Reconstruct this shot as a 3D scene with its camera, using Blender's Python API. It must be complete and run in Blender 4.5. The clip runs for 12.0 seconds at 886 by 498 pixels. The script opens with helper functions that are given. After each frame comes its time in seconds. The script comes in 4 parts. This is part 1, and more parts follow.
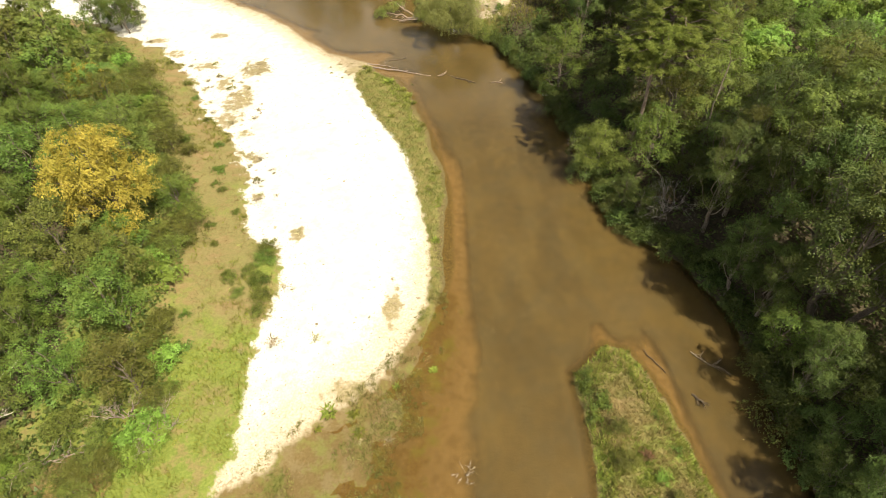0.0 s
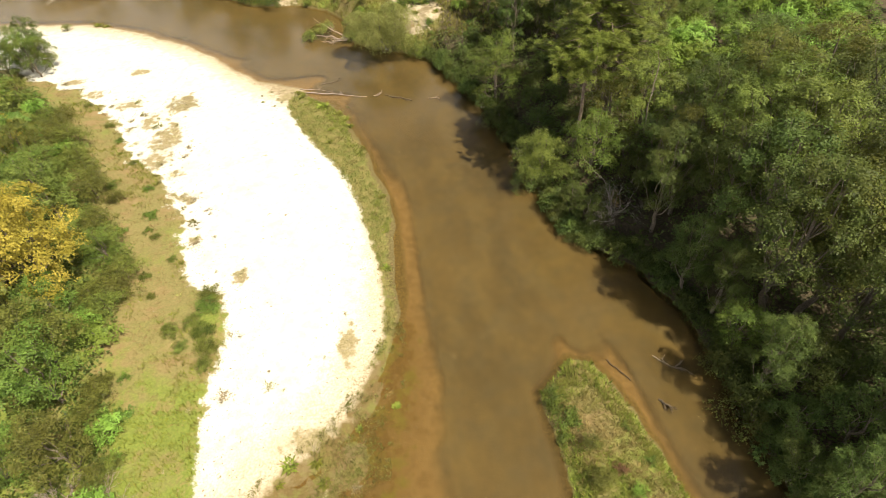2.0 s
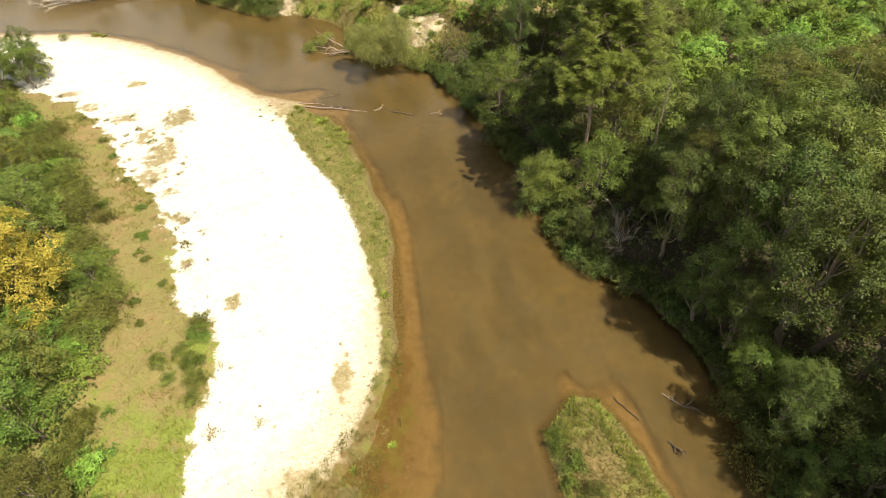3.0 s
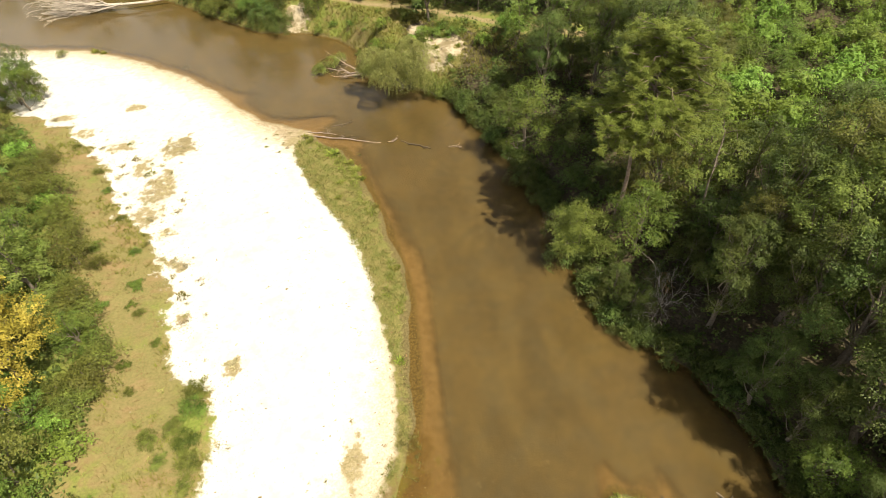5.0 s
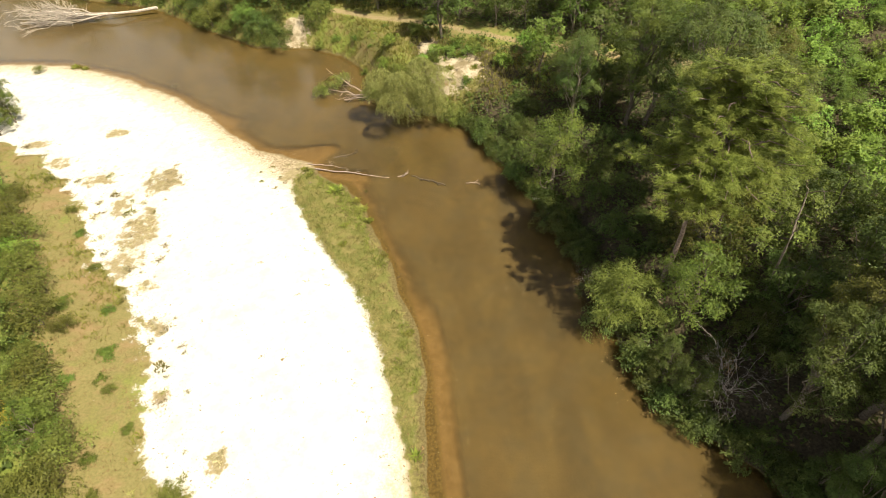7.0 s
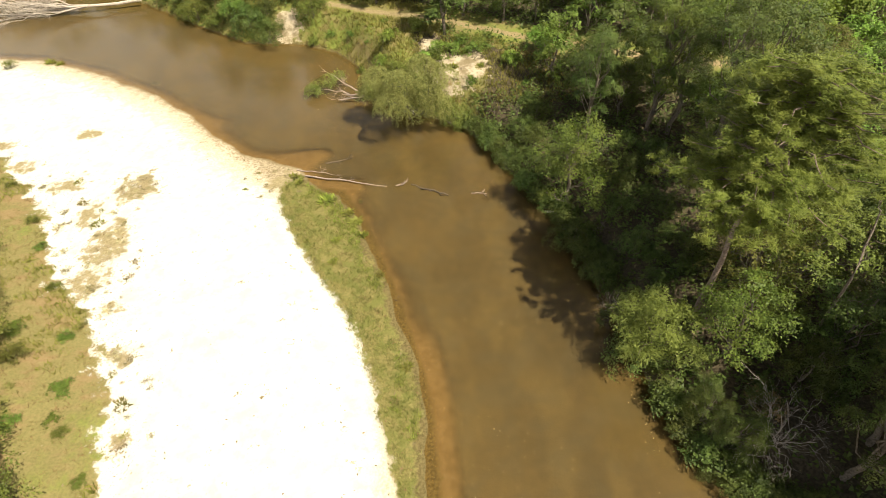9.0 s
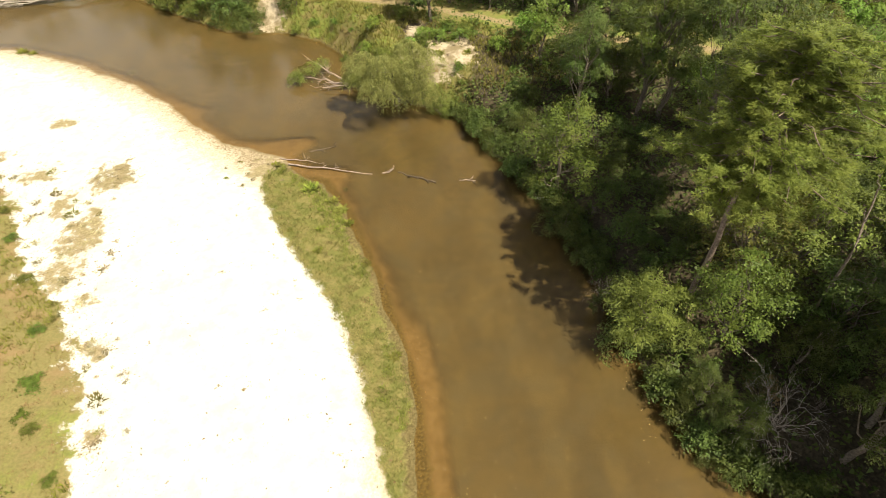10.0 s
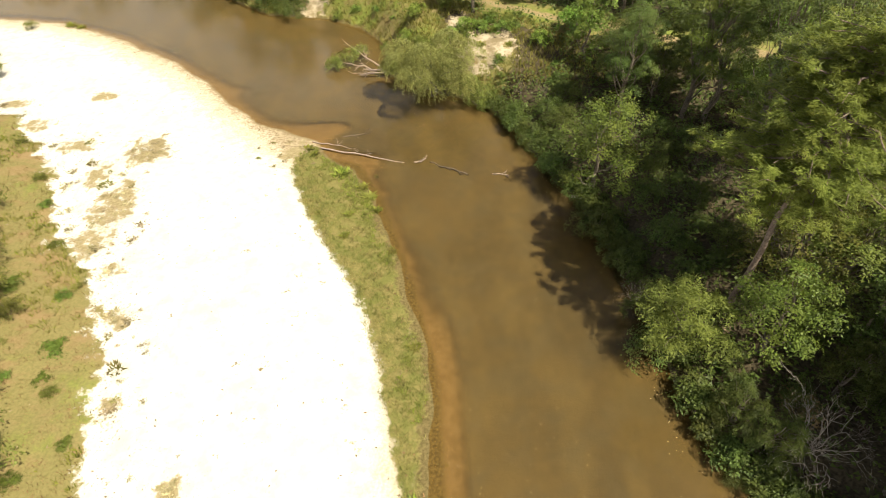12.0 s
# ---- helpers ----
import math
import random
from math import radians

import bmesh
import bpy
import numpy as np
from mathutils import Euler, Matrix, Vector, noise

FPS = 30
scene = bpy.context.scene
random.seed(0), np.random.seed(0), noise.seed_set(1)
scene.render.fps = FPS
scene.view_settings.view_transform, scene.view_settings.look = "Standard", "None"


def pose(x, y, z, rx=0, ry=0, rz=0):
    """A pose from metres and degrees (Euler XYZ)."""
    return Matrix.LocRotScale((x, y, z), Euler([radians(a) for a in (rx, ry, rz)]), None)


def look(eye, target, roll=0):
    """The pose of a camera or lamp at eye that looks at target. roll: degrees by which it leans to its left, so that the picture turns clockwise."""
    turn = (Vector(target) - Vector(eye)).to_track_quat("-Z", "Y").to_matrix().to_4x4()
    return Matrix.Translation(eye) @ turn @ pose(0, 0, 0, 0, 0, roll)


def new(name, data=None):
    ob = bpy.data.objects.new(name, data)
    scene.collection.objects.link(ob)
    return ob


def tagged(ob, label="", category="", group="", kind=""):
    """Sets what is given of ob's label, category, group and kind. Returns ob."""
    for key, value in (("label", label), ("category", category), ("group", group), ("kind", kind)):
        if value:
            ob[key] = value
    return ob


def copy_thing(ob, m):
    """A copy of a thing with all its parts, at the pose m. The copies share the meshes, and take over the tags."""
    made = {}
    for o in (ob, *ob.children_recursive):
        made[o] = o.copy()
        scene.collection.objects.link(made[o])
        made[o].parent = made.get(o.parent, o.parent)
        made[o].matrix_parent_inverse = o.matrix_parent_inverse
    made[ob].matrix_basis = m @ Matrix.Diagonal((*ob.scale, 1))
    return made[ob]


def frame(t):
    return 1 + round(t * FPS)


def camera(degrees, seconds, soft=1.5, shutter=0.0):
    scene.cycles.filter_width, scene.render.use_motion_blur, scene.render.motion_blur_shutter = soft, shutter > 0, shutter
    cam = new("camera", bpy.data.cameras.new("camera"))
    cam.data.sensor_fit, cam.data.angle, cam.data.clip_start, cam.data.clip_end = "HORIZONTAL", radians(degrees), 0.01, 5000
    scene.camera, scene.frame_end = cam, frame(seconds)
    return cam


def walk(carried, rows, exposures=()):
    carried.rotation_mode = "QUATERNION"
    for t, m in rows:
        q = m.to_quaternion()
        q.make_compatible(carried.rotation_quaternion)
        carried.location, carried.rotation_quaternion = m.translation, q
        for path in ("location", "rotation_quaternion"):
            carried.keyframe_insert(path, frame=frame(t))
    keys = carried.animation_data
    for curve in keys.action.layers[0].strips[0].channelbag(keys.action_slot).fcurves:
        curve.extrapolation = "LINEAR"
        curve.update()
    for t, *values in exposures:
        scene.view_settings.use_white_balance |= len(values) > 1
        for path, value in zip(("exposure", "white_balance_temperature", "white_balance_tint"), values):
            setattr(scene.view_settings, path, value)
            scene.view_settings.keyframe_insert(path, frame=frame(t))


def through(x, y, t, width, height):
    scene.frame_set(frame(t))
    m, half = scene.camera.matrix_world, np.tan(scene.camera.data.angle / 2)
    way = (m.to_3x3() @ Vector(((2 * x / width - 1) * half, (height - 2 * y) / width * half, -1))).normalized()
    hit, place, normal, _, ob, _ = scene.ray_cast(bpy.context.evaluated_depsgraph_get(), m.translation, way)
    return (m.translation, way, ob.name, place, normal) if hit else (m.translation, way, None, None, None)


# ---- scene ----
cam = camera(77.5, 12.0, 0.85)
PATH = [
    (0, (-0.098, 0.512, 34.582), (-0.121, 1.85, 33.096), -3.4),
    (0.5, (-0.278, 0.455, 34.571), (-0.196, 1.793, 33.086), -3.7),
    (1, (-0.11, 0.719, 34.567), (-0.002, 2.061, 33.088), -4.0),
    (1.5, (0.223, 1.319, 34.507), (0.343, 2.665, 33.032), -4.3),
    (2, (0.632, 2.258, 34.481), (0.762, 3.606, 33.009), -4.5),
    (2.5, (0.98, 3.428, 34.423), (1.111, 4.782, 32.957), -4.4),
    (3, (1.291, 4.792, 34.504), (1.409, 6.147, 33.037), -4.5),
    (3.2, (1.357, 5.338, 34.5), (1.471, 6.694, 33.034), -4.5),
    (5, (0.875, 11.161, 34.386), (0.974, 12.518, 32.92), -4.3),
    (5.5, (0.712, 13.023, 34.107), (0.809, 14.38, 32.641), -4.2),
    (6, (0.466, 14.899, 33.79), (0.565, 16.257, 32.324), -4.0),
    (6.5, (0.292, 16.859, 33.42), (0.393, 18.215, 31.954), -3.9),
    (7, (0.198, 18.806, 33.033), (0.301, 20.161, 31.565), -3.8),
    (7.5, (0.224, 20.593, 32.506), (0.328, 21.948, 31.038), -3.7),
    (9.5, (0.257, 23.213, 29.693), (0.379, 24.567, 28.227), -2.6),
    (10, (0.16, 23.168, 29.003), (0.315, 24.518, 27.535), -2.3),
    (10.5, (0.007, 23.13, 28.487), (0.155, 24.48, 27.019), -1.9),
    (11, (0.176, 23.243, 28.137), (0.255, 24.6, 26.67), -1.9),
    (11.5, (0.133, 23.328, 27.967), (0.198, 24.687, 26.5), -1.7),
    (12, (0.114, 23.409, 27.973), (0.172, 24.768, 26.507), -1.6),
]
walk(cam, [(t, look(eye, target, roll)) for t, eye, target, roll in PATH])

# ---- light ----
SUN_DIR = Vector((0.48, -0.42, 1.0)).normalized()
SUN_EL = math.asin(SUN_DIR.z)
world = bpy.data.worlds.new("sky")
scene.world = world
world.use_nodes = True
wn = world.node_tree
sky = wn.nodes.new("ShaderNodeTexSky")
sky.sky_type = "NISHITA"
sky.sun_disc = False
sky.sun_elevation = SUN_EL
sky.sun_rotation = math.atan2(SUN_DIR.x, SUN_DIR.y)
sky.air_density, sky.dust_density, sky.ozone_density = 1.0, 4.0, 0.6
# unseen clouds added over the whole sky, thickest at the horizon to brighten reflections
way = wn.nodes.new("ShaderNodeTexCoord").outputs["Generated"]
puffs = wn.nodes.new("ShaderNodeTexNoise")
puffs.inputs["Scale"].default_value, puffs.inputs["Detail"].default_value = 3.2, 5.0
wn.links.new(way, puffs.inputs["Vector"])
height = wn.nodes.new("ShaderNodeSeparateXYZ")
wn.links.new(way, height.inputs[0])
low = wn.nodes.new("ShaderNodeMapRange")
low.inputs["From Min"].default_value, low.inputs["From Max"].default_value = 0.35, 0.80
low.inputs["To Min"].default_value, low.inputs["To Max"].default_value = 0.30, -0.26
wn.links.new(height.outputs[2], low.inputs[0])
total = wn.nodes.new("ShaderNodeMath")
wn.links.new(puffs.outputs[0], total.inputs[0]), wn.links.new(low.outputs[0], total.inputs[1])
cover = wn.nodes.new("ShaderNodeMapRange")
cover.interpolation_type = "SMOOTHSTEP"
cover.inputs["From Min"].default_value, cover.inputs["From Max"].default_value = 0.50, 0.68
wn.links.new(total.outputs[0], cover.inputs[0])
clouds = wn.nodes.new("ShaderNodeMix")
clouds.data_type = "RGBA"
wn.links.new(cover.outputs[0], clouds.inputs[0])
wn.links.new(sky.outputs[0], clouds.inputs[6])
clouds.inputs[7].default_value = (14.0, 14.2, 14.6, 1)
wn.links.new(clouds.outputs[2], wn.nodes["Background"].inputs[0])
wn.nodes["Background"].inputs[1].default_value = 0.047
sun = new("sun", bpy.data.lights.new("sun", "SUN"))
sun.data.energy, sun.data.angle, sun.data.color = 5.0, radians(0.53), (1.0, 0.925, 0.77)
sun.matrix_world = look(SUN_DIR * 200, (0, 0, 0))
scene.view_settings.exposure = 1.03

# ---- small helpers ----
RNG = np.random.default_rng(11)


def hashed(ix, iy, seed):
    h = (ix.astype(np.int64) * 374761393 + iy.astype(np.int64) * 668265263 + seed * 974634777) & 0x7FFFFFFF
    h = ((h ^ (h >> 13)) * 1274126177) & 0x7FFFFFFF
    return ((h ^ (h >> 16)) & 0xFFFF) / 65535.0


def vnoise(x, y, size, seed=0):
    """Smooth value noise in -1..1 with lumps of about that many metres."""
    x, y = np.asarray(x, float) / size, np.asarray(y, float) / size
    ix, iy = np.floor(x), np.floor(y)
    fx, fy = x - ix, y - iy
    fx, fy = fx * fx * (3 - 2 * fx), fy * fy * (3 - 2 * fy)
    a, b = hashed(ix, iy, seed), hashed(ix + 1, iy, seed)
    c, d = hashed(ix, iy + 1, seed), hashed(ix + 1, iy + 1, seed)
    return 2 * ((a * (1 - fx) + b * fx) * (1 - fy) + (c * (1 - fx) + d * fx) * fy) - 1


def fnoise(x, y, size, seed=0):
    return 0.55 * vnoise(x, y, size, seed) + 0.3 * vnoise(x, y, size * 0.47, seed + 1) + 0.15 * vnoise(x, y, size * 0.21, seed + 2)


def smooth(e0, e1, v):
    k = np.clip((v - e0) / (e1 - e0), 0, 1)
    return k * k * (3 - 2 * k)


def inside_distance(x, y, poly):
    """Distance to the outline of a region: positive inside, negative outside."""
    x, y = np.asarray(x, float), np.asarray(y, float)
    best, odd = np.full(x.shape, 1e18), np.zeros(x.shape, bool)
    for (ax, ay), (bx, by) in zip(poly, poly[1:] + poly[:1]):
        dx, dy = bx - ax, by - ay
        k = np.clip(((x - ax) * dx + (y - ay) * dy) / (dx * dx + dy * dy + 1e-12), 0, 1)
        best = np.minimum(best, (x - ax - k * dx) ** 2 + (y - ay - k * dy) ** 2)
        if ay != by:
            odd ^= ((ay > y) != (by > y)) & (x < (bx - ax) * (y - ay) / (by - ay) + ax)
    return np.where(odd, 1, -1) * np.sqrt(best)


def fast_mesh(name, verts, faces, mats, attrs=None, smooth_shade=False):
    """A mesh from arrays; all faces have the same number of corners."""
    verts, faces = np.asarray(verts, np.float32), np.asarray(faces, np.int32)
    me = bpy.data.meshes.new(name)
    k = faces.shape[1]
    me.vertices.add(len(verts))
    me.vertices.foreach_set("co", verts.ravel())
    me.loops.add(faces.size)
    me.loops.foreach_set("vertex_index", faces.ravel())
    me.polygons.add(len(faces))
    me.polygons.foreach_set("loop_start", np.arange(len(faces), dtype=np.int32) * k)
    me.polygons.foreach_set("loop_total", np.full(len(faces), k, np.int32))
    for m in mats if isinstance(mats, (list, tuple)) else [mats]:
        me.materials.append(m)
    for key, values in (attrs or {}).items():
        me.attributes.new(key, "FLOAT", "POINT").data.foreach_set("value", np.asarray(values, np.float32))
    me.update(calc_edges=True)
    me.validate()
    if smooth_shade:
        me.shade_smooth()
    return me


def thing(name, label, category, x, y, z, group=""):
    ob = new(name)
    ob.empty_display_size = 0.2
    ob.matrix_basis = pose(x, y, z)
    return tagged(ob, label, category, group)


def part(name, me, parent, label=""):
    ob = new(name, me)
    ob.parent = parent
    return tagged(ob, label)


# ---- materials ----
class Mat:
    """A node material with short ways to add nodes."""

    def __init__(self, name):
        self.m = bpy.data.materials.new(name)
        self.m.use_nodes = True
        self.t = self.m.node_tree
        self.b = self.t.nodes["Principled BSDF"]
        self.out = self.t.nodes["Material Output"]

    def put(self, sock, v):
        if isinstance(v, bpy.types.NodeSocket):
            self.t.links.new(v, sock)
        elif isinstance(v, tuple) and len(v) == 3 and sock.type == "RGBA":
            sock.default_value = (*v, 1)
        else:
            sock.default_value = v

    def node(self, kind, out=0, **ins):
        n = self.t.nodes.new(kind)
        for key, v in ins.items():
            self.put(n.inputs[key.replace("_", " ")], v)
        return n.outputs[out]

    def coords(self):
        return self.node("ShaderNodeTexCoord", 3)

    def place(self):
        return self.node("ShaderNodeNewGeometry", 0)

    def attr(self, name):
        n = self.t.nodes.new("ShaderNodeAttribute")
        n.attribute_name = name
        return n.outputs["Fac"]

    def noise(self, vec, scale, detail=3.0, rough=0.55):
        return self.node("ShaderNodeTexNoise", 0, Vector=vec, Scale=scale, Detail=detail, Roughness=rough)

    def shifted(self, vec, by, scale=(1.0, 1.0, 1.0)):
        n = self.t.nodes.new("ShaderNodeMapping")
        n.inputs["Location"].default_value = (by, by, 0)
        n.inputs["Scale"].default_value = scale
        self.put(n.inputs["Vector"], vec)
        return n.outputs[0]

    def math(self, op, a, b=0.0):
        n = self.t.nodes.new("ShaderNodeMath")
        n.operation = op
        self.put(n.inputs[0], a), self.put(n.inputs[1], b)
        return n.outputs[0]

    def ramp(self, v, lo, hi, a=0.0, b=1.0):
        n = self.t.nodes.new("ShaderNodeMapRange")
        n.interpolation_type = "SMOOTHSTEP"
        for i, k in enumerate((v, lo, hi, a, b)):
            self.put(n.inputs[i], k)
        return n.outputs[0]

    def mix(self, fac, a, b, blend="MIX"):
        n = self.t.nodes.new("ShaderNodeMix")
        n.data_type, n.blend_type = "RGBA", blend
        self.put(n.inputs[0], fac), self.put(n.inputs[6], a), self.put(n.inputs[7], b)
        return n.outputs[2]

    def bump(self, height, strength=0.4, distance=0.05):
        self.put(self.b.inputs["Normal"], self.node("ShaderNodeBump", 0, Height=height, Strength=strength, Distance=distance))

    def base(self, colour, rough=0.8, spec=0.3):
        self.put(self.b.inputs["Base Color"], colour)
        self.put(self.b.inputs["Roughness"], rough)
        self.put(self.b.inputs["Specular IOR Level"], spec)
        return self


def leaf_material(name, a, b, c, through=0.17, vary=0.55, hue=0.045):
    """Leaves: three tones, mixed leaf by leaf, tree by tree and in patches; some light comes through."""
    k = Mat(name)
    isl = k.node("ShaderNodeNewGeometry", 8)
    rnd = k.node("ShaderNodeObjectInfo", 5)
    patch, spray = k.noise(k.place(), 0.55, 2.0), k.noise(k.place(), 2.1, 2.0, 0.6)
    col = k.mix(k.math("MULTIPLY_ADD", k.ramp(spray, 0.36, 0.64), 0.6), tuple(0.58 * q for q in a), tuple(1.32 * q for q in b))
    f1 = col.node.inputs[0].links[0].from_node
    k.put(f1.inputs[2], k.math("MULTIPLY", isl, 0.4))
    col = k.mix(k.math("MULTIPLY", k.ramp(patch, 0.42, 0.68), 0.7), col, c)
    hsv = k.node("ShaderNodeHueSaturation", 0, Color=col, Hue=k.math("MULTIPLY_ADD", rnd, hue), Value=k.math("MULTIPLY_ADD", rnd, vary))
    n1 = hsv.node.inputs["Hue"].links[0].from_node
    n1.inputs[2].default_value = 0.4985 - 0.6 * hue
    n2 = hsv.node.inputs["Value"].links[0].from_node
    n2.inputs[2].default_value = 1.0 - vary / 2
    k.base(hsv, 0.5, 0.12)
    tr = k.node("ShaderNodeBsdfTranslucent", 0, Color=k.mix(0.5, hsv, (0.24, 0.26, 0.015)))
    mx = k.node("ShaderNodeMixShader", 0, Fac=through)
    k.t.links.new(k.b.outputs[0], mx.node.inputs[1])
    k.t.links.new(tr, mx.node.inputs[2])
    k.t.links.new(mx, k.out.inputs["Surface"])
    return k.m


LEAF_DARK = leaf_material("leaf_dark_green", (0.032, 0.052, 0.011), (0.069, 0.095, 0.021), (0.079, 0.093, 0.021))
LEAF_MID = leaf_material("leaf_mid_green", (0.047, 0.085, 0.014), (0.099, 0.144, 0.025), (0.107, 0.135, 0.024))
LEAF_VINE = leaf_material("leaf_vine_green", (0.078, 0.145, 0.020), (0.160, 0.245, 0.040), (0.140, 0.205, 0.030))
LEAF_OLIVE = leaf_material("leaf_olive", (0.061, 0.079, 0.016), (0.124, 0.142, 0.028), (0.108, 0.115, 0.024))
LEAF_PALE = leaf_material("leaf_pale_willow", (0.105, 0.136, 0.027), (0.175, 0.206, 0.045), (0.145, 0.172, 0.034), 0.35, 0.1, 0.01)
LEAF_WILLOW = leaf_material("leaf_grey_willow", (0.155, 0.168, 0.048), (0.250, 0.255, 0.082), (0.215, 0.215, 0.062), 0.35, 0.1, 0.01)
LEAF_PINE = leaf_material("needle_yellow_green", (0.078, 0.102, 0.020), (0.170, 0.200, 0.038), (0.155, 0.165, 0.033), 0.32, 0.1, 0.01)
LEAF_YELLOW = leaf_material("leaf_autumn_yellow", (0.24, 0.195, 0.026), (0.37, 0.300, 0.048), (0.24, 0.215, 0.030), 0.25, 0.1, 0.004)
LEAF_BROWN = leaf_material("leaf_withered", (0.15, 0.090, 0.036), (0.23, 0.148, 0.062), (0.10, 0.082, 0.034), 0.15)
BLADE_DRY = leaf_material("grass_straw", (0.162, 0.110, 0.042), (0.230, 0.162, 0.070), (0.130, 0.126, 0.030), 0.2)
BLADE_GREEN = leaf_material("grass_green", (0.100, 0.140, 0.020), (0.180, 0.205, 0.032), (0.190, 0.180, 0.040), 0.25)
BLADE_BAR = leaf_material("grass_river_edge", (0.116, 0.110, 0.030), (0.196, 0.175, 0.058), (0.100, 0.122, 0.025), 0.2)
BLADE_FAR = leaf_material("grass_far_bank", (0.135, 0.150, 0.028), (0.230, 0.225, 0.050), (0.200, 0.180, 0.045), 0.25)
BLADE_TAN = leaf_material("tuft_withered", (0.19, 0.158, 0.080), (0.30, 0.250, 0.140), (0.15, 0.140, 0.055), 0.15)


def bark_material(name, a, b):
    k = Mat(name)
    g = k.noise(k.place(), 9.0, 4.0)
    k.base(k.mix(k.ramp(g, 0.35, 0.65), a, b), 0.85, 0.2)
    k.bump(g, 0.6, 0.03)
    return k.m


BARK = bark_material("bark_brown", (0.085, 0.065, 0.045), (0.17, 0.14, 0.105))
BARK_PINE = bark_material("bark_pine", (0.11, 0.078, 0.055), (0.21, 0.16, 0.12))
DEADWOOD = bark_material("dead_wood_grey", (0.24, 0.20, 0.155), (0.46, 0.40, 0.32))
TWIGWOOD = bark_material("dry_twig_brown", (0.18, 0.135, 0.105), (0.32, 0.25, 0.20))
WETWOOD = bark_material("wet_wood_dark", (0.045, 0.034, 0.022), (0.10, 0.075, 0.05))


def ground_material():
    k = Mat("river_ground")
    p = k.place()
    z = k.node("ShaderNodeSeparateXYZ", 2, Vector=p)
    fine, mid, big = k.noise(p, 6.0, 5.0, 0.65), k.noise(p, 1.3, 4.0), k.noise(p, 0.22, 3.0)
    jag = k.math("ADD", k.math("MULTIPLY", k.math("SUBTRACT", mid, 0.5), 2.0), k.math("MULTIPLY", k.math("SUBTRACT", fine, 0.5), 1.1))
    # dry white sand, cream where it is damp near the river
    sand = k.mix(k.ramp(mid, 0.3, 0.7), (0.43, 0.405, 0.335), (0.56, 0.53, 0.455))
    sand = k.mix(k.math("MULTIPLY", k.ramp(k.noise(p, 0.35, 4.0, 0.7), 0.45, 0.65), 0.5), sand, (0.40, 0.370, 0.295))
    damp = k.mix(k.ramp(fine, 0.35, 0.65), (0.18, 0.138, 0.074), (0.34, 0.275, 0.170))
    shore = k.attr("shore")
    cream = k.mix(k.ramp(fine, 0.35, 0.65), (0.33, 0.275, 0.178), (0.46, 0.395, 0.285))
    worn = k.math("ADD", shore, k.math("MULTIPLY", jag, 1.3))
    col = k.mix(k.ramp(worn, 0.9, 4.2), cream, sand)
    col = k.mix(k.ramp(worn, -0.2, 1.3), damp, col)
    speck = k.ramp(k.noise(p, 9.0, 2.0, 0.45), 0.64, 0.72)
    col = k.mix(k.math("MULTIPLY", speck, k.attr("litter")), col, (0.24, 0.17, 0.085))
    mud = k.mix(k.ramp(fine, 0.3, 0.7), (0.072, 0.055, 0.019), (0.140, 0.108, 0.042))
    col = k.mix(k.ramp(k.math("ADD", k.attr("mud"), k.math("MULTIPLY", jag, 0.35)), 0.4, 0.75), col, mud)
    weed = k.mix(k.ramp(fine, 0.3, 0.7), (0.16, 0.128, 0.058), (0.29, 0.235, 0.125))
    col = k.mix(k.ramp(k.math("ADD", k.attr("patch"), k.math("MULTIPLY", jag, 1.0)), 0.45, 0.85), col, weed)
    # earth under the grass of the river edge
    edge = k.mix(k.ramp(fine, 0.25, 0.75), (0.105, 0.092, 0.026), (0.190, 0.158, 0.055))
    edge = k.mix(k.math("MULTIPLY", k.ramp(k.noise(p, 1.1, 4.0, 0.65), 0.42, 0.60), 0.8), edge, k.mix(fine, (0.075, 0.080, 0.018), (0.135, 0.135, 0.032)))
    col = k.mix(k.ramp(k.math("ADD", k.attr("strip"), k.math("MULTIPLY", jag, 0.8)), -0.25, 0.25), col, edge)
    # straw-coloured turf of the left bank, greener in patches
    straw = k.mix(k.ramp(fine, 0.2, 0.8), (0.126, 0.110, 0.036), (0.192, 0.160, 0.060))
    soil = k.mix(k.ramp(fine, 0.2, 0.8), (0.162, 0.112, 0.046), (0.222, 0.158, 0.072))
    straw = k.mix(k.ramp(k.noise(k.shifted(p, 3.0, (0.30, 0.75, 1.0)), 1.0, 4.0, 0.6), 0.45, 0.66), straw, soil)
    turf = k.mix(k.ramp(fine, 0.25, 0.75), (0.095, 0.122, 0.020), (0.165, 0.186, 0.036))
    turf = k.mix(k.math("MULTIPLY", k.ramp(k.noise(k.shifted(p, 13.0), 0.7, 4.0, 0.65), 0.50, 0.66), 0.7), turf, soil)
    turf = k.mix(k.ramp(k.math("ADD", k.attr("lush"), k.math("ADD", k.math("MULTIPLY", k.math("SUBTRACT", big, 0.5), 2.2), k.math("MULTIPLY", jag, 0.8))), 0.0, 1.0), straw, turf)
    col = k.mix(k.ramp(k.math("ADD", k.attr("turf"), k.math("MULTIPLY", jag, 1.1)), -0.2, 0.3), col, turf)
    # dark leaf mould below the trees, pale eroded sand on the bluffs
    mould = k.mix(k.ramp(fine, 0.3, 0.7), (0.035, 0.028, 0.015), (0.085, 0.066, 0.036))
    col = k.mix(k.ramp(k.math("ADD", k.attr("wood"), k.math("MULTIPLY", jag, 0.7)), -0.1, 0.5), col, mould)
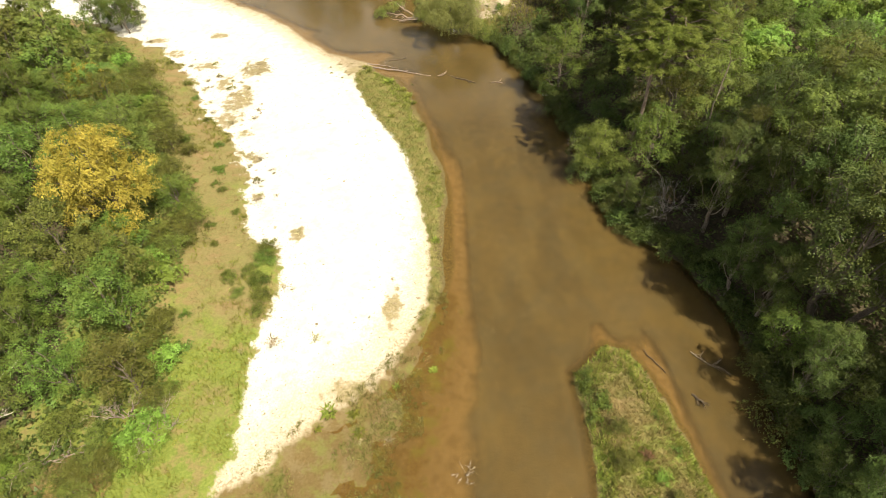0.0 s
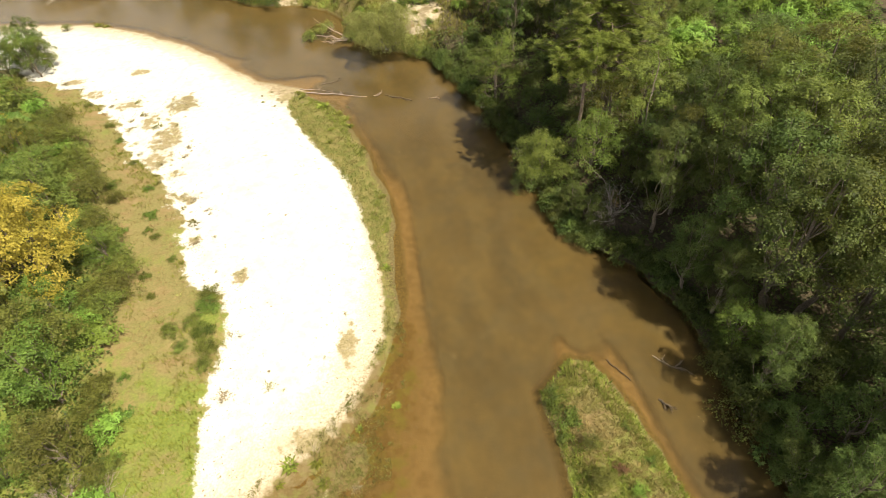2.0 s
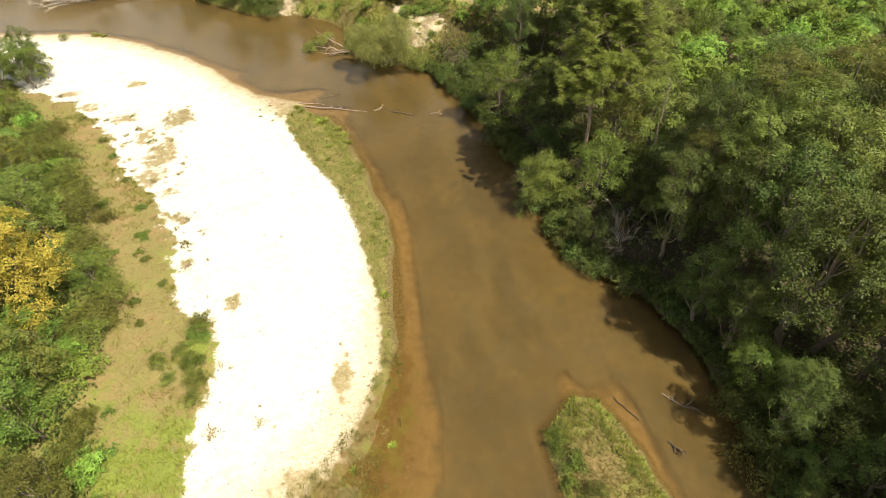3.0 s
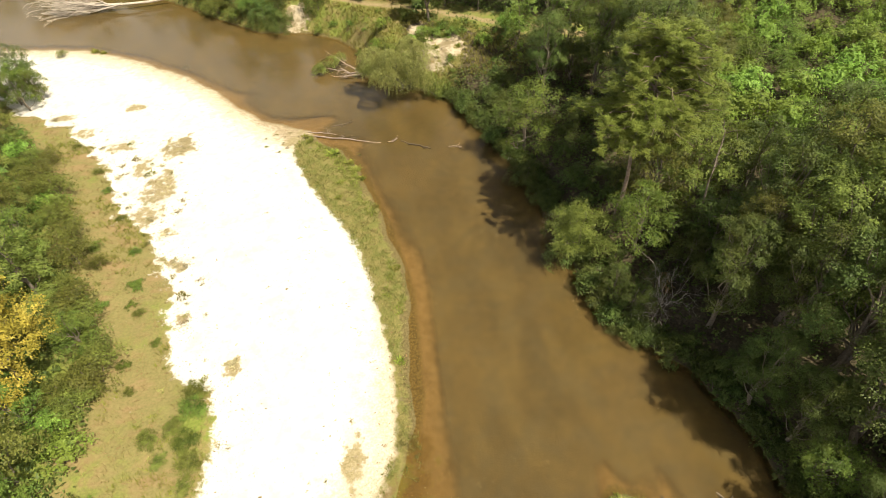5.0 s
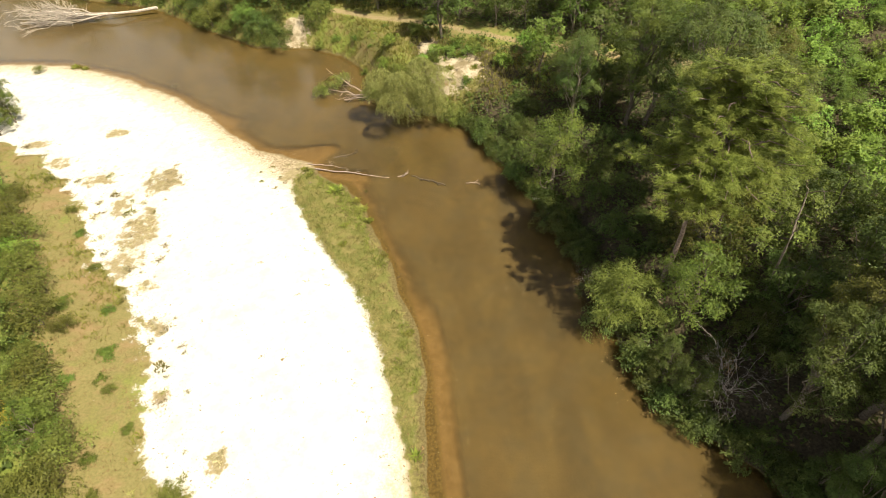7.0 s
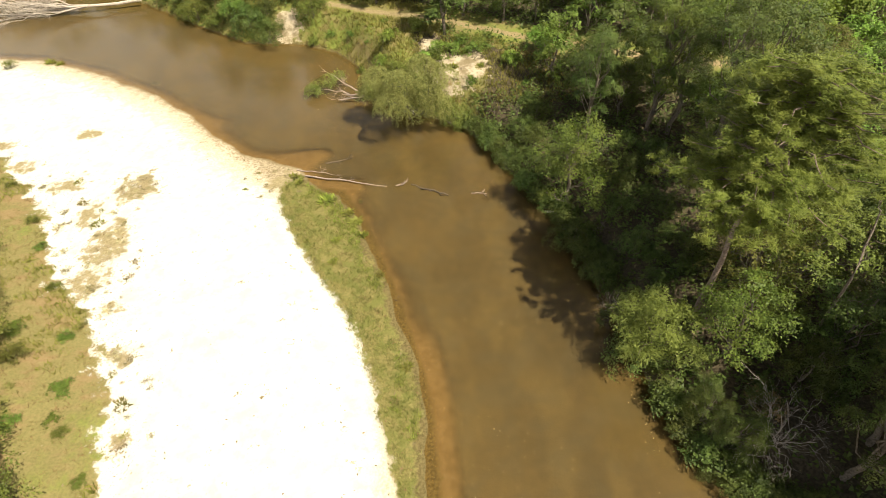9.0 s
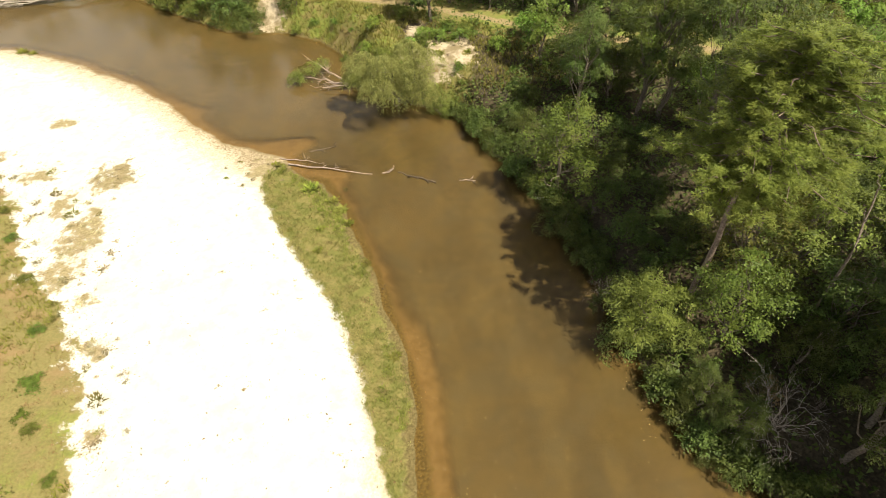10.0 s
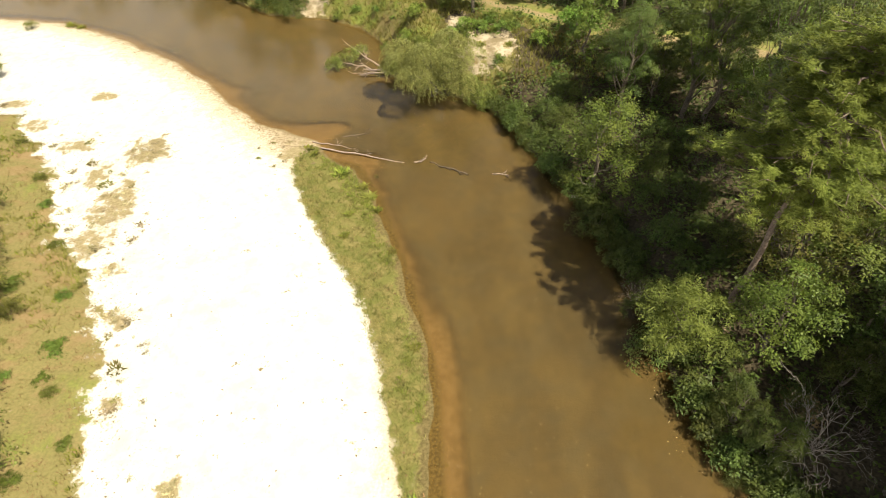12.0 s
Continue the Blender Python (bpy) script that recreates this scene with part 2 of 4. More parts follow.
    cliff = k.mix(k.ramp(k.noise(p, 1.1, 5.0, 0.62), 0.34, 0.62), (0.17, 0.132, 0.070), (0.38, 0.315, 0.21))
    col = k.mix(k.ramp(k.math("ADD", k.attr("bluff"), k.math("MULTIPLY", jag, 1.1)), 0.42, 0.62), col, cliff)
    path = k.mix(k.ramp(fine, 0.3, 0.7), (0.16, 0.120, 0.055), (0.26, 0.200, 0.100))
    col = k.mix(k.ramp(k.math("ADD", k.attr("path"), k.math("MULTIPLY", jag, 0.3)), 0.40, 0.60), col, path)
    # river bed: orange sand on shoals, colour darkened with depth for light lost underwater
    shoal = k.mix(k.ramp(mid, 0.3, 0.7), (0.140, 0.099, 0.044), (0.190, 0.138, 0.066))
    deep_bed = k.mix(k.ramp(mid, 0.3, 0.7), (0.072, 0.050, 0.021), (0.115, 0.078, 0.031))
    bed = k.mix(k.ramp(k.math("ADD", z, k.math("MULTIPLY", jag, 0.08)), -0.75, -0.12), deep_bed, shoal)
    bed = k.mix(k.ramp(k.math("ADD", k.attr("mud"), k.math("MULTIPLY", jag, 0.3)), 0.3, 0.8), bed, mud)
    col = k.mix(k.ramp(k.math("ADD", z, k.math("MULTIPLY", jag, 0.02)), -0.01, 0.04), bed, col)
    # wet flats below the bar: brown silt, tan sand and thin green growth
    silts = k.mix(k.ramp(fine, 0.2, 0.8), (0.098, 0.067, 0.022), (0.132, 0.092, 0.034))
    silts = k.mix(k.ramp(k.noise(p, 0.75, 4.0, 0.65), 0.46, 0.62), silts, k.mix(fine, (0.112, 0.080, 0.031), (0.160, 0.120, 0.054)))
    silts = k.mix(k.math("MULTIPLY", k.ramp(k.noise(k.shifted(p, 31.0), 0.6, 4.0, 0.65), 0.46, 0.64), 0.8), silts, k.mix(fine, (0.098, 0.096, 0.022), (0.150, 0.146, 0.036)))
    col = k.mix(k.ramp(k.math("ADD", k.attr("flat"), k.math("MULTIPLY", jag, 0.75)), 0.15, 0.65), col, silts)
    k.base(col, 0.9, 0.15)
    k.bump(k.math("ADD", fine, mid), 0.5, 0.06)
    return k.m


def water_material():
    k = Mat("muddy_water")
    p = k.place()
    big, mid = k.noise(p, 0.09, 3.0), k.noise(p, 0.5, 3.0)
    streak = k.noise(k.shifted(p, 7.0, (0.38, 0.15, 1.0)), 1.0, 4.0, 0.6)
    col = k.mix(k.ramp(big, 0.35, 0.65), (0.075, 0.0510, 0.0175), (0.101, 0.0655, 0.0205))
    col = k.mix(k.math("MULTIPLY", k.ramp(streak, 0.44, 0.64), 0.55), col, (0.120, 0.079, 0.024))
    col = k.mix(k.math("MULTIPLY", k.ramp(mid, 0.42, 0.66), 0.4), col, (0.078, 0.060, 0.026))
    k.base(col, 0.6, 0.0)
    wave = k.node("ShaderNodeBump", 0, Height=k.noise(p, 2.2, 3.0), Strength=0.10, Distance=0.04)
    clear = k.node("ShaderNodeBsdfTransparent", 0, Color=(0.93, 0.84, 0.66))
    mx = k.node("ShaderNodeMixShader", 0, Fac=k.ramp(k.attr("deep"), -0.12, 0.55, 0.0, 0.76))
    k.t.links.new(clear, mx.node.inputs[1])
    k.t.links.new(k.b.outputs[0], mx.node.inputs[2])
    shine = k.node("ShaderNodeBsdfAnisotropic", 0, Color=(1.0, 0.93, 0.80), Roughness=0.16, Normal=wave)
    top = k.node("ShaderNodeMixShader", 0, Fac=k.node("ShaderNodeFresnel", 0, IOR=1.35, Normal=wave))
    k.t.links.new(mx, top.node.inputs[1])
    k.t.links.new(shine, top.node.inputs[2])
    k.t.links.new(top, k.out.inputs["Surface"])
    return k.m


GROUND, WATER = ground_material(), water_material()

# ---- plan of the river ----
# water's edge of the left bank and its sand bar, from upstream to below the start
LEFT_EDGE = [(-90, 101), (-48, 90.2), (-40.6, 88.4), (-32.6, 84.1), (-24.7, 77.7), (-21, 74.2), (-17.3, 69.4), (-14.1, 66), (-11.3, 64.1),
             (-8.6, 62.7), (-7.9, 61), (-7.1, 59.6), (-5.3, 58.4), (-3.7, 55.4), (-3, 52.2), (-1.9, 48.4), (-1.3, 45.5), (-0.5, 42.4),
             (-0.1, 39), (-0.3, 35.6), (-0.7, 31.5), (-0.7, 28), (-0.9, 24.8), (-1.6, 21), (-2.1, 18.3), (-3, 14.4), (-3.8, 11), (-6, 7.5), (-9, 6), (-13, 5), (-17, 3), (-20, -10), (-30, -60)]
# edge between the dry bar and its drowned flats
FLATS = [(-0.2, 28), (-1.7, 25), (-3.4, 22.6), (-4.5, 20.4), (-5.7, 18.9), (-7.2, 17.6), (-8.9, 16.9), (-10.0, 15.8), (-11.3, 14.6), (-12.1, 13.2), (-14.4, 12.4), (-15.5, 10), (-17.5, 3), (-16, -2), (-3, -2), (2, 12), (2, 24)]
LEFT = LEFT_EDGE + [(-60, -2500), (-3000, -2500), (-3000, 1200)]
RIGHT_EDGE = [(-90, 130), (-60, 116.5), (-36, 104.5), (-31.2, 101.4), (-26.5, 96.8), (-16.4, 87.6), (-12.9, 86.9), (-9.4, 85.9), (-5.9, 83.3), (-3.3, 79.5),
              (-2.4, 73), (-0.2, 70.3), (4.5, 68), (7, 65.3), (8.5, 61.4), (9.2, 58.8), (10.9, 54.7), (12, 51), (12.7, 46), (13.2, 41),
              (13.4, 37), (14, 34), (15.7, 31.5), (18.7, 28.5), (20.2, 24), (20.7, 20), (20.7, 16), (20.7, 10), (21, 0), (24, -60)]
RIGHT = RIGHT_EDGE + [(60, -2500), (3000, -2500), (3000, 3000), (-3000, 3000), (-3000, 1500)]
ISLAND = [(10.7, 21.7), (12.2, 21.1), (13.2, 18.8), (13.9, 16), (14.5, 13.3), (14.9, 10.9), (15, 5), (13.6, -1), (11, -4), (8.6, 0), (7.9, 6), (8.1, 11.2), (8.3, 14.7), (8.0, 19.2), (9.5, 20.5)]
TURF = [(-90, 94), (-47, 76), (-39.9, 71.1), (-34.8, 66.3), (-30.7, 62), (-27.5, 56.4), (-25.7, 52.3), (-22.9, 48.5), (-21, 45.2), (-19.7, 42.3), (-18.4, 38.1),
        (-17.3, 34), (-16.3, 33), (-14.6, 32.3), (-13.8, 29.8), (-13.7, 26.1), (-14.6, 22.6), (-14.3, 18.6), (-14.2, 14.9), (-15, 12), (-17.2, 5), (-20.5, -10),
        (-31, -60), (-61, -2500), (-3000, -2500), (-3000, 1150)]
WOOD = [(-90, 88), (-48, 73), (-41, 68.4), (-34, 58.5), (-29.8, 48.6), (-27, 44), (-23.7, 37.5), (-22.2, 31), (-22.2, 26.5), (-20, 21), (-19.5, 16.5),
        (-22.7, 13.4), (-27, 8), (-40, -40), (-100, -2500), (-3000, -2500), (-3000, 1100)]
STRIP = [(-10.2, 60.6), (-10.2, 58.0), (-8.6, 53.5), (-6.2, 48.8), (-4.7, 45.9), (-3.7, 43.2), (-3.1, 40.4), (-2.7, 37.4), (-2.2, 34.5), (-1.8, 31.7), (-1.7, 29), (-2.0, 26), (-3.4, 23.4),
         (-0.8, 25), (0, 30), (0.2, 39), (-1, 46), (-3.2, 55), (-5, 59), (-7.5, 60), (-8.6, 61.6)]
# half-drowned flats: centre, half sizes and rise of each shoal under and at the water
SHOALS = [(-0.6, 11.0, 2.6, 5.0, 0.34), (-0.4, 19.5, 1.5, 8.0, 0.28), (1.5, 21, 0.6, 7, 0.20), (0.9, 36.0, 0.65, 8, 0.26), (-7.6, 64.8, 2.6, 1.3, 0.40), (10.6, 22.8, 0.9, 1.5, 0.30),
          (14.0, 18.6, 0.6, 4.0, 0.34), (-3.5, 60.0, 4.5, 1.6, 0.22), (4.8, 37, 2.0, 9, 0.17), (6.5, 27, 2.5, 6, 0.08), (-0.4, 33.0, 0.8, 9.0, 0.14), (-4.0, 8.5, 1.3, 2.5, 0.2), (-16.5, 72.0, 4.0, 1.5, 0.15)]
BLUFFS = [(6.4, 71.8, 3.2, 2.9), (-11.3, 87.9, 1.8, 1.6), (4.4, 76.6, 1.2, 1.8)]
TRACK = [(-6, 88.5), (0, 85.2), (3.5, 83.3), (7.5, 80.6), (12.3, 76.5), (20, 71.5), (34, 66)]


# thin withered growth on the open sand: centre and half sizes
PATCHES = [(-22.4, 61.9, 1.7, 1.7), (-28.9, 70.8, 1.2, 0.8), (-22.9, 55.4, 1.5, 2.7), (-23.2, 51.3, 1.6, 1.5), (-28.6, 63.2, 1.5, 0.9), (-21.1, 48.7, 0.9, 0.7), (-17.6, 38.5, 0.6, 0.8), (-13.1, 33.9, 0.6, 0.9),
           (-25.6, 59.0, 0.9, 1.4), (-19.2, 44.6, 0.8, 0.8), (-33.5, 66.6, 1.3, 0.8), (-37.0, 70.2, 1.6, 0.7), (-4.7, 25.6, 0.6, 1.8), (-7.6, 18.6, 1.6, 0.8), (-10.2, 61.0, 1.0, 1.6)]


def zones(x, y):
    x, y = np.asarray(x, float), np.asarray(y, float)
    a = inside_distance(x, y, LEFT) + 0.35 * fnoise(x, y, 2.2, 5)
    b = inside_distance(x, y, RIGHT) + 0.35 * fnoise(x, y, 2.6, 9)
    c = inside_distance(x, y, ISLAND) + 0.15 * fnoise(x, y, 1.3, 13)
    rough_edge = smooth(34, 40, y)
    turf = inside_distance(x, y, TURF) + fnoise(x, y, 2.4, 17) * (0.35 + 1.0 * rough_edge) - 0.15 * rough_edge
    for hx, hy, hr in ((-17.0, 30.3, 0.6), (-17.1, 27.0, 0.9)):  # bare sand in the turf
        turf = turf - 2.2 * np.exp(-((x - hx) ** 2 + (y - hy) ** 2) / hr ** 2)
    wood = inside_distance(x, y, WOOD)
    strip = np.minimum(inside_distance(x, y, STRIP), a - 0.4 + 0.5 * fnoise(x, y, 1.6, 23))
    bluff = np.zeros_like(x)
    for bx, by, rx, ry in BLUFFS:
        bluff = np.maximum(bluff, np.exp(-((x - bx) / rx) ** 2 - ((y - by) / ry) ** 2))
    road = np.full(x.shape, 1e9)
    for (ax, ay), (bx, by) in zip(TRACK, TRACK[1:]):
        k = np.clip(((x - ax) * (bx - ax) + (y - ay) * (by - ay)) / ((bx - ax) ** 2 + (by - ay) ** 2), 0, 1)
        road = np.minimum(road, np.hypot(x - ax - k * (bx - ax), y - ay - k * (by - ay)))
    return a, b, c, turf, wood, strip, bluff, road


def ground_z(x, y, got=None):
    x, y = np.asarray(x, float), np.asarray(y, float)
    a, b, c, turf, wood, strip, bluff, road = got or zones(x, y)
    wet = -np.maximum(np.maximum(a, b), c)
    bed = -0.85 * smooth(0, 5, wet) - 0.06 * np.clip(wet, 0, 1.5) - 0.2 * smooth(0, 1.6, wet)
    bed = bed - 0.4 * smooth(0.1, 0.9, -c) * smooth(3.5, 1.5, -c) * smooth(12.6, 11.4, x)
    bed = bed - 0.5 * smooth(0.0, 0.8, -b) * smooth(6, 2.5, -b)
    rise = np.zeros_like(x)
    for sx, sy, rx, ry, up in SHOALS:
        rise = rise + up * 2.6 * np.exp(-((x - sx) / rx) ** 2 - ((y - sy) / ry) ** 2) * (1 + 0.45 * fnoise(x, y, 2.1, 31))
    bed = np.minimum(bed + rise * smooth(0, 0.6, wet), -0.06 * np.clip(wet, 0, 1.4) + 0.03 * fnoise(x, y, 2.5, 33) * smooth(0.2, 1.4, wet))
    left = 0.42 * smooth(0, 8, a) + 0.08 * np.clip(a, 0, 1) + 0.05 * fnoise(x, y, 3, 41) * smooth(0, 1.5, a)
    flat = smooth(-0.6, 0.9, inside_distance(x, y, FLATS) + 0.9 * fnoise(x, y, 1.8, 47))
    left = left * (1 - flat) + flat * (-0.065 + 0.085 * smooth(0, 2.8, a) + (0.08 * fnoise(x, y, 2.4, 35) + 0.04 * fnoise(x, y, 0.9, 36)) * smooth(0, 1.0, a))
    left = left + 0.28 * smooth(-0.2, 0.5, turf) + 0.7 * smooth(0, 9, turf) + 0.10 * fnoise(x, y, 1.4, 43) * smooth(0, 1, turf)
    high = 1.3 + 1.9 * smooth(62, 74, y) + 0.5 * fnoise(x, y, 9, 51)
    right = 0.12 * np.clip(b, 0, 1) + high * smooth(0.1, 3.6, b) + 1.2 * smooth(3, 30, b) + 0.12 * fnoise(x, y, 1.5, 53) * smooth(0, 1, b)
    isle = 0.12 * np.clip(c, 0, 1) + 0.36 * smooth(0, 1.6, c) + 0.06 * fnoise(x, y, 1.1, 57) * smooth(0, 0.8, c)
    z = np.where(a > 0, left, np.where(b > 0, right, np.where(c > 0, isle, bed)))
    return z


def stretch(lo, hi, step):
    """Ticks even inside lo..hi and ever wider beyond, out to the horizon."""
    inner = np.arange(lo, hi + step / 2, step)
    out = step * np.cumsum(1.22 ** np.arange(1, 40))
    out = out[out < 2600]
    return np.concatenate([lo - out[::-1], inner, hi + out])


def build_ground():
    xs, ys = stretch(-60, 60, 0.5), stretch(4, 108, 0.5)
    gx, gy = np.meshgrid(xs, ys)
    x, y = gx.ravel(), gy.ravel()
    got = zones(x, y)
    a, b, c, turf, wood, strip, bluff, road = got
    z = ground_z(x, y, got)
    n, m = len(xs), len(ys)
    i = (np.arange(m - 1)[:, None] * n + np.arange(n - 1)[None, :]).ravel()
    faces = np.stack([i, i + 1, i + n + 1, i + n], 1)
    lush = np.maximum(np.maximum(1.2 * smooth(32, 15, y), 0.9 * np.exp(-((x + 15) / 1.8) ** 2 - ((y - 29) / 3.2) ** 2)), smooth(-0.5, 2.0, wood)) * (x < 0) + 0.6 * fnoise(x, y, 3.5, 61) + 0.25 * fnoise(x, y, 1.1, 64) + (c > -1) * 0.65 + (b > -1) * 0.6 + 0.35 * smooth(60, 75, y) * (x < -20) - 0.15
    turf_all = np.where(c > -0.5, c, np.where(a > b, turf, b - 0.4))
    wood_all = np.where(a > b, wood - 7.0, np.where(c > -1, -3.0, b + 0.6 - 6.0 * smooth(64, 72, y) * smooth(22, 12, x)))
    wood_all = np.where(road < 3, -2.0, wood_all)
    clear = np.exp(-(road / 0.7) ** 2) * 0.8
    patch = np.zeros_like(x)
    for px, py, rx, ry in PATCHES:
        patch = np.maximum(patch, np.exp(-0.5 * (((x - px) / rx) ** 2 + ((y - py) / ry) ** 2)))
    mud = np.where(a > b, 0.25 * smooth(-0.7, 0.6, inside_distance(x, y, FLATS)), smooth(-1.5, -0.5, b))
    mud = np.maximum(mud, np.maximum(smooth(-0.9, -0.1, c), 0.85 * smooth(-0.8, 0.1, inside_distance(x, y, STRIP)) * smooth(1.6, 0.5, a)))
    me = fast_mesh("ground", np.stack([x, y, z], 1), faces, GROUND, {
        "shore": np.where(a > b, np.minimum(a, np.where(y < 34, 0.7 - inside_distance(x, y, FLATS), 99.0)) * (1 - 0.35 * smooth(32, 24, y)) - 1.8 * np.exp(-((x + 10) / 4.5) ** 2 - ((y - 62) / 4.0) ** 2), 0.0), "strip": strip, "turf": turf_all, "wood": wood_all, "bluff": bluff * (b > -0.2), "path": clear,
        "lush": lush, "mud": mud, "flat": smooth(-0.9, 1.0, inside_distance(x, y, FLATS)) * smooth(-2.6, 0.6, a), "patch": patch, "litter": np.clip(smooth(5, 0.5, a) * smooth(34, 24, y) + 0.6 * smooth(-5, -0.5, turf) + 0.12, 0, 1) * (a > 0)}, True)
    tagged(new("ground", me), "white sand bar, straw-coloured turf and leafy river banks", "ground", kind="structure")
    # the water is a level sheet; deeper water is the more turbid
    xs, ys = stretch(-60, 40, 0.6), stretch(4, 108, 0.6)
    gx, gy = np.meshgrid(xs, ys)
    n, m = len(xs), len(ys)
    i = (np.arange(m - 1)[:, None] * n + np.arange(n - 1)[None, :]).ravel()
    deep = np.clip(-ground_z(gx.ravel(), gy.ravel()), 0, 1.2)
    we = fast_mesh("water", np.stack([gx.ravel(), gy.ravel(), 0 * gx.ravel()], 1), np.stack([i, i + 1, i + n + 1, i + n], 1), WATER, {"deep": deep})
    tagged(new("water", we), "shallow muddy brown river with sandy shoals", "river", kind="structure")


build_ground()

# ---- plants ----


def tube(path, radii, sides=7):
    """Vertices and quads of a tapered round limb along a path."""
    path, radii = np.asarray(path, float), np.asarray(radii, float)
    way = np.gradient(path, axis=0)
    way /= np.linalg.norm(way, axis=1)[:, None] + 1e-9
    ref = np.where(np.abs(way[:, 2:3]) > 0.9, np.array([[1.0, 0, 0]]), np.array([[0, 0, 1.0]]))
    u = np.cross(way, ref)
    u /= np.linalg.norm(u, axis=1)[:, None] + 1e-9
    v = np.cross(way, u)
    ang = np.arange(sides) * 2 * np.pi / sides
    ring = path[:, None, :] + radii[:, None, None] * (np.cos(ang)[None, :, None] * u[:, None, :] + np.sin(ang)[None, :, None] * v[:, None, :])
    k = np.arange(len(path) - 1)[:, None] * sides
    j = np.arange(sides)[None, :]
    j2 = (j + 1) % sides
    faces = np.stack([k + j, k + j2, k + sides + j2, k + sides + j], 2).reshape(-1, 4)
    return ring.reshape(-1, 3), faces


def joined(pieces):
    vs, fs, n = [], [], 0
    for v, f in pieces:
        vs.append(v), fs.append(np.asarray(f) + n)
        n += len(v)
    return np.concatenate(vs), np.concatenate(fs)


def bent(a, b, rng, n=6, sag=0.12):
    """A path from a to b with some wobble."""
    a, b = np.asarray(a, float), np.asarray(b, float)
    k = np.linspace(0, 1, n)[:, None]
    size = np.linalg.norm(b - a) * sag
    wob = rng.normal(0, 1, (n, 3)) * size * 0.35 * np.sin(np.pi * k)
    return a + (b - a) * k + wob


def leaves(points, normals, length, width, rng, along=None, fold=0.18):
    """Folded leaves, two triangles each."""
    n = len(points)
    normals = normals / (np.linalg.norm(normals, axis=1)[:, None] + 1e-9)
    t = rng.normal(0, 1, (n, 3)) if along is None else along
    t = t - normals * np.sum(t * normals, 1)[:, None]
    t /= np.linalg.norm(t, axis=1)[:, None] + 1e-9
    s = np.cross(normals, t)
    size = rng.uniform(0.65, 1.3, n)[:, None]
    l, w = length * size, width * size
    v = np.stack([points - t * l / 2, points + s * w / 2 + normals * w * fold, points + t * l / 2, points - s * w / 2 + normals * w * fold], 1).reshape(-1, 3)
    i = np.arange(n)[:, None] * 4
    f = np.concatenate([i + [0, 1, 2], i + [0, 2, 3]], 0)
    return v, f


def small_leaves(points, normals, length, width, rng, along=None):
    """Small pointed leaves, one triangle each."""
    n = len(points)
    normals = normals / (np.linalg.norm(normals, axis=1)[:, None] + 1e-9)
    t = rng.normal(0, 1, (n, 3)) if along is None else along
    t = t - normals * np.sum(t * normals, 1)[:, None]
    t /= np.linalg.norm(t, axis=1)[:, None] + 1e-9
    s = np.cross(normals, t)
    size = rng.uniform(0.6, 1.35, n)[:, None]
    l, w = length * size, width * size
    v = np.stack([points - t * l / 2 + s * w / 2, points - t * l / 2 - s * w / 2, points + t * l / 2], 1).reshape(-1, 3)
    return v, np.arange(n * 3).reshape(-1, 3)


def crown(lobes, count, length, width, rng, mat, name="crown", low=-0.35, cluster=16, spread=0.22, droop=0.0):
    """Leaves in small sprays over the skins of many lobes (x, y, z, radius, flatness)."""
    lobes = np.asarray(lobes, float)
    area = lobes[:, 3] ** 2
    m = max(8, count // cluster)
    pick = rng.choice(len(lobes), m * 2, p=area / area.sum())
    d = rng.normal(0, 1, (m * 2, 3))
    d /= np.linalg.norm(d, axis=1)[:, None]
    keep = (d[:, 2] > low) | (rng.random(m * 2) < 0.2)
    pick, d = pick[keep][:m], d[keep][:m]
    m = len(pick)
    r = lobes[pick, 3] * (0.80 + 0.28 * rng.random(m) ** 0.7)
    c = lobes[pick, :3] + d * r[:, None] * np.stack([np.ones(m), np.ones(m), lobes[pick, 4]], 1)
    gap = np.sin(c[:, 0] * 2.3 + 1.3 * np.sin(c[:, 2] * 2.1)) * np.sin(c[:, 1] * 2.6 + np.sin(c[:, 0] * 1.7)) * np.sin(c[:, 2] * 2.9 + 0.6)
    ok = gap < 0.20
    c, d = c[ok], d[ok]
    # each spray is a tilted fan of leaves that points outward
    face = d * 0.65 + np.array([0, 0, 0.6]) + rng.normal(0, 0.32, d.shape)
    face /= np.linalg.norm(face, axis=1)[:, None]
    out = d + rng.normal(0, 0.45, d.shape) + np.array([0, 0, 0.1 - droop])
    out -= face * np.sum(out * face, 1)[:, None]
    out /= np.linalg.norm(out, axis=1)[:, None] + 1e-9
    side = np.cross(face, out)
    size = np.repeat(rng.uniform(0.65, 1.3, len(c)), cluster)[:, None]
    k1, k2, k3 = rng.normal(0, 1.15, (len(size), 1)), rng.normal(0, 0.75, (len(size), 1)), rng.normal(0, 0.30, (len(size), 1))
    F, O, S = np.repeat(face, cluster, 0), np.repeat(out, cluster, 0), np.repeat(side, cluster, 0)
    p = np.repeat(c, cluster, 0) + (O * k1 + S * k2 + F * k3) * spread * size
    nn = F + rng.normal(0, 0.22, p.shape)
    al = O + S * k2 * 0.6 + rng.normal(0, 0.4, p.shape)
    v, f = small_leaves(p, nn, length, width, rng, al)
    return fast_mesh(name, v, f, mat)


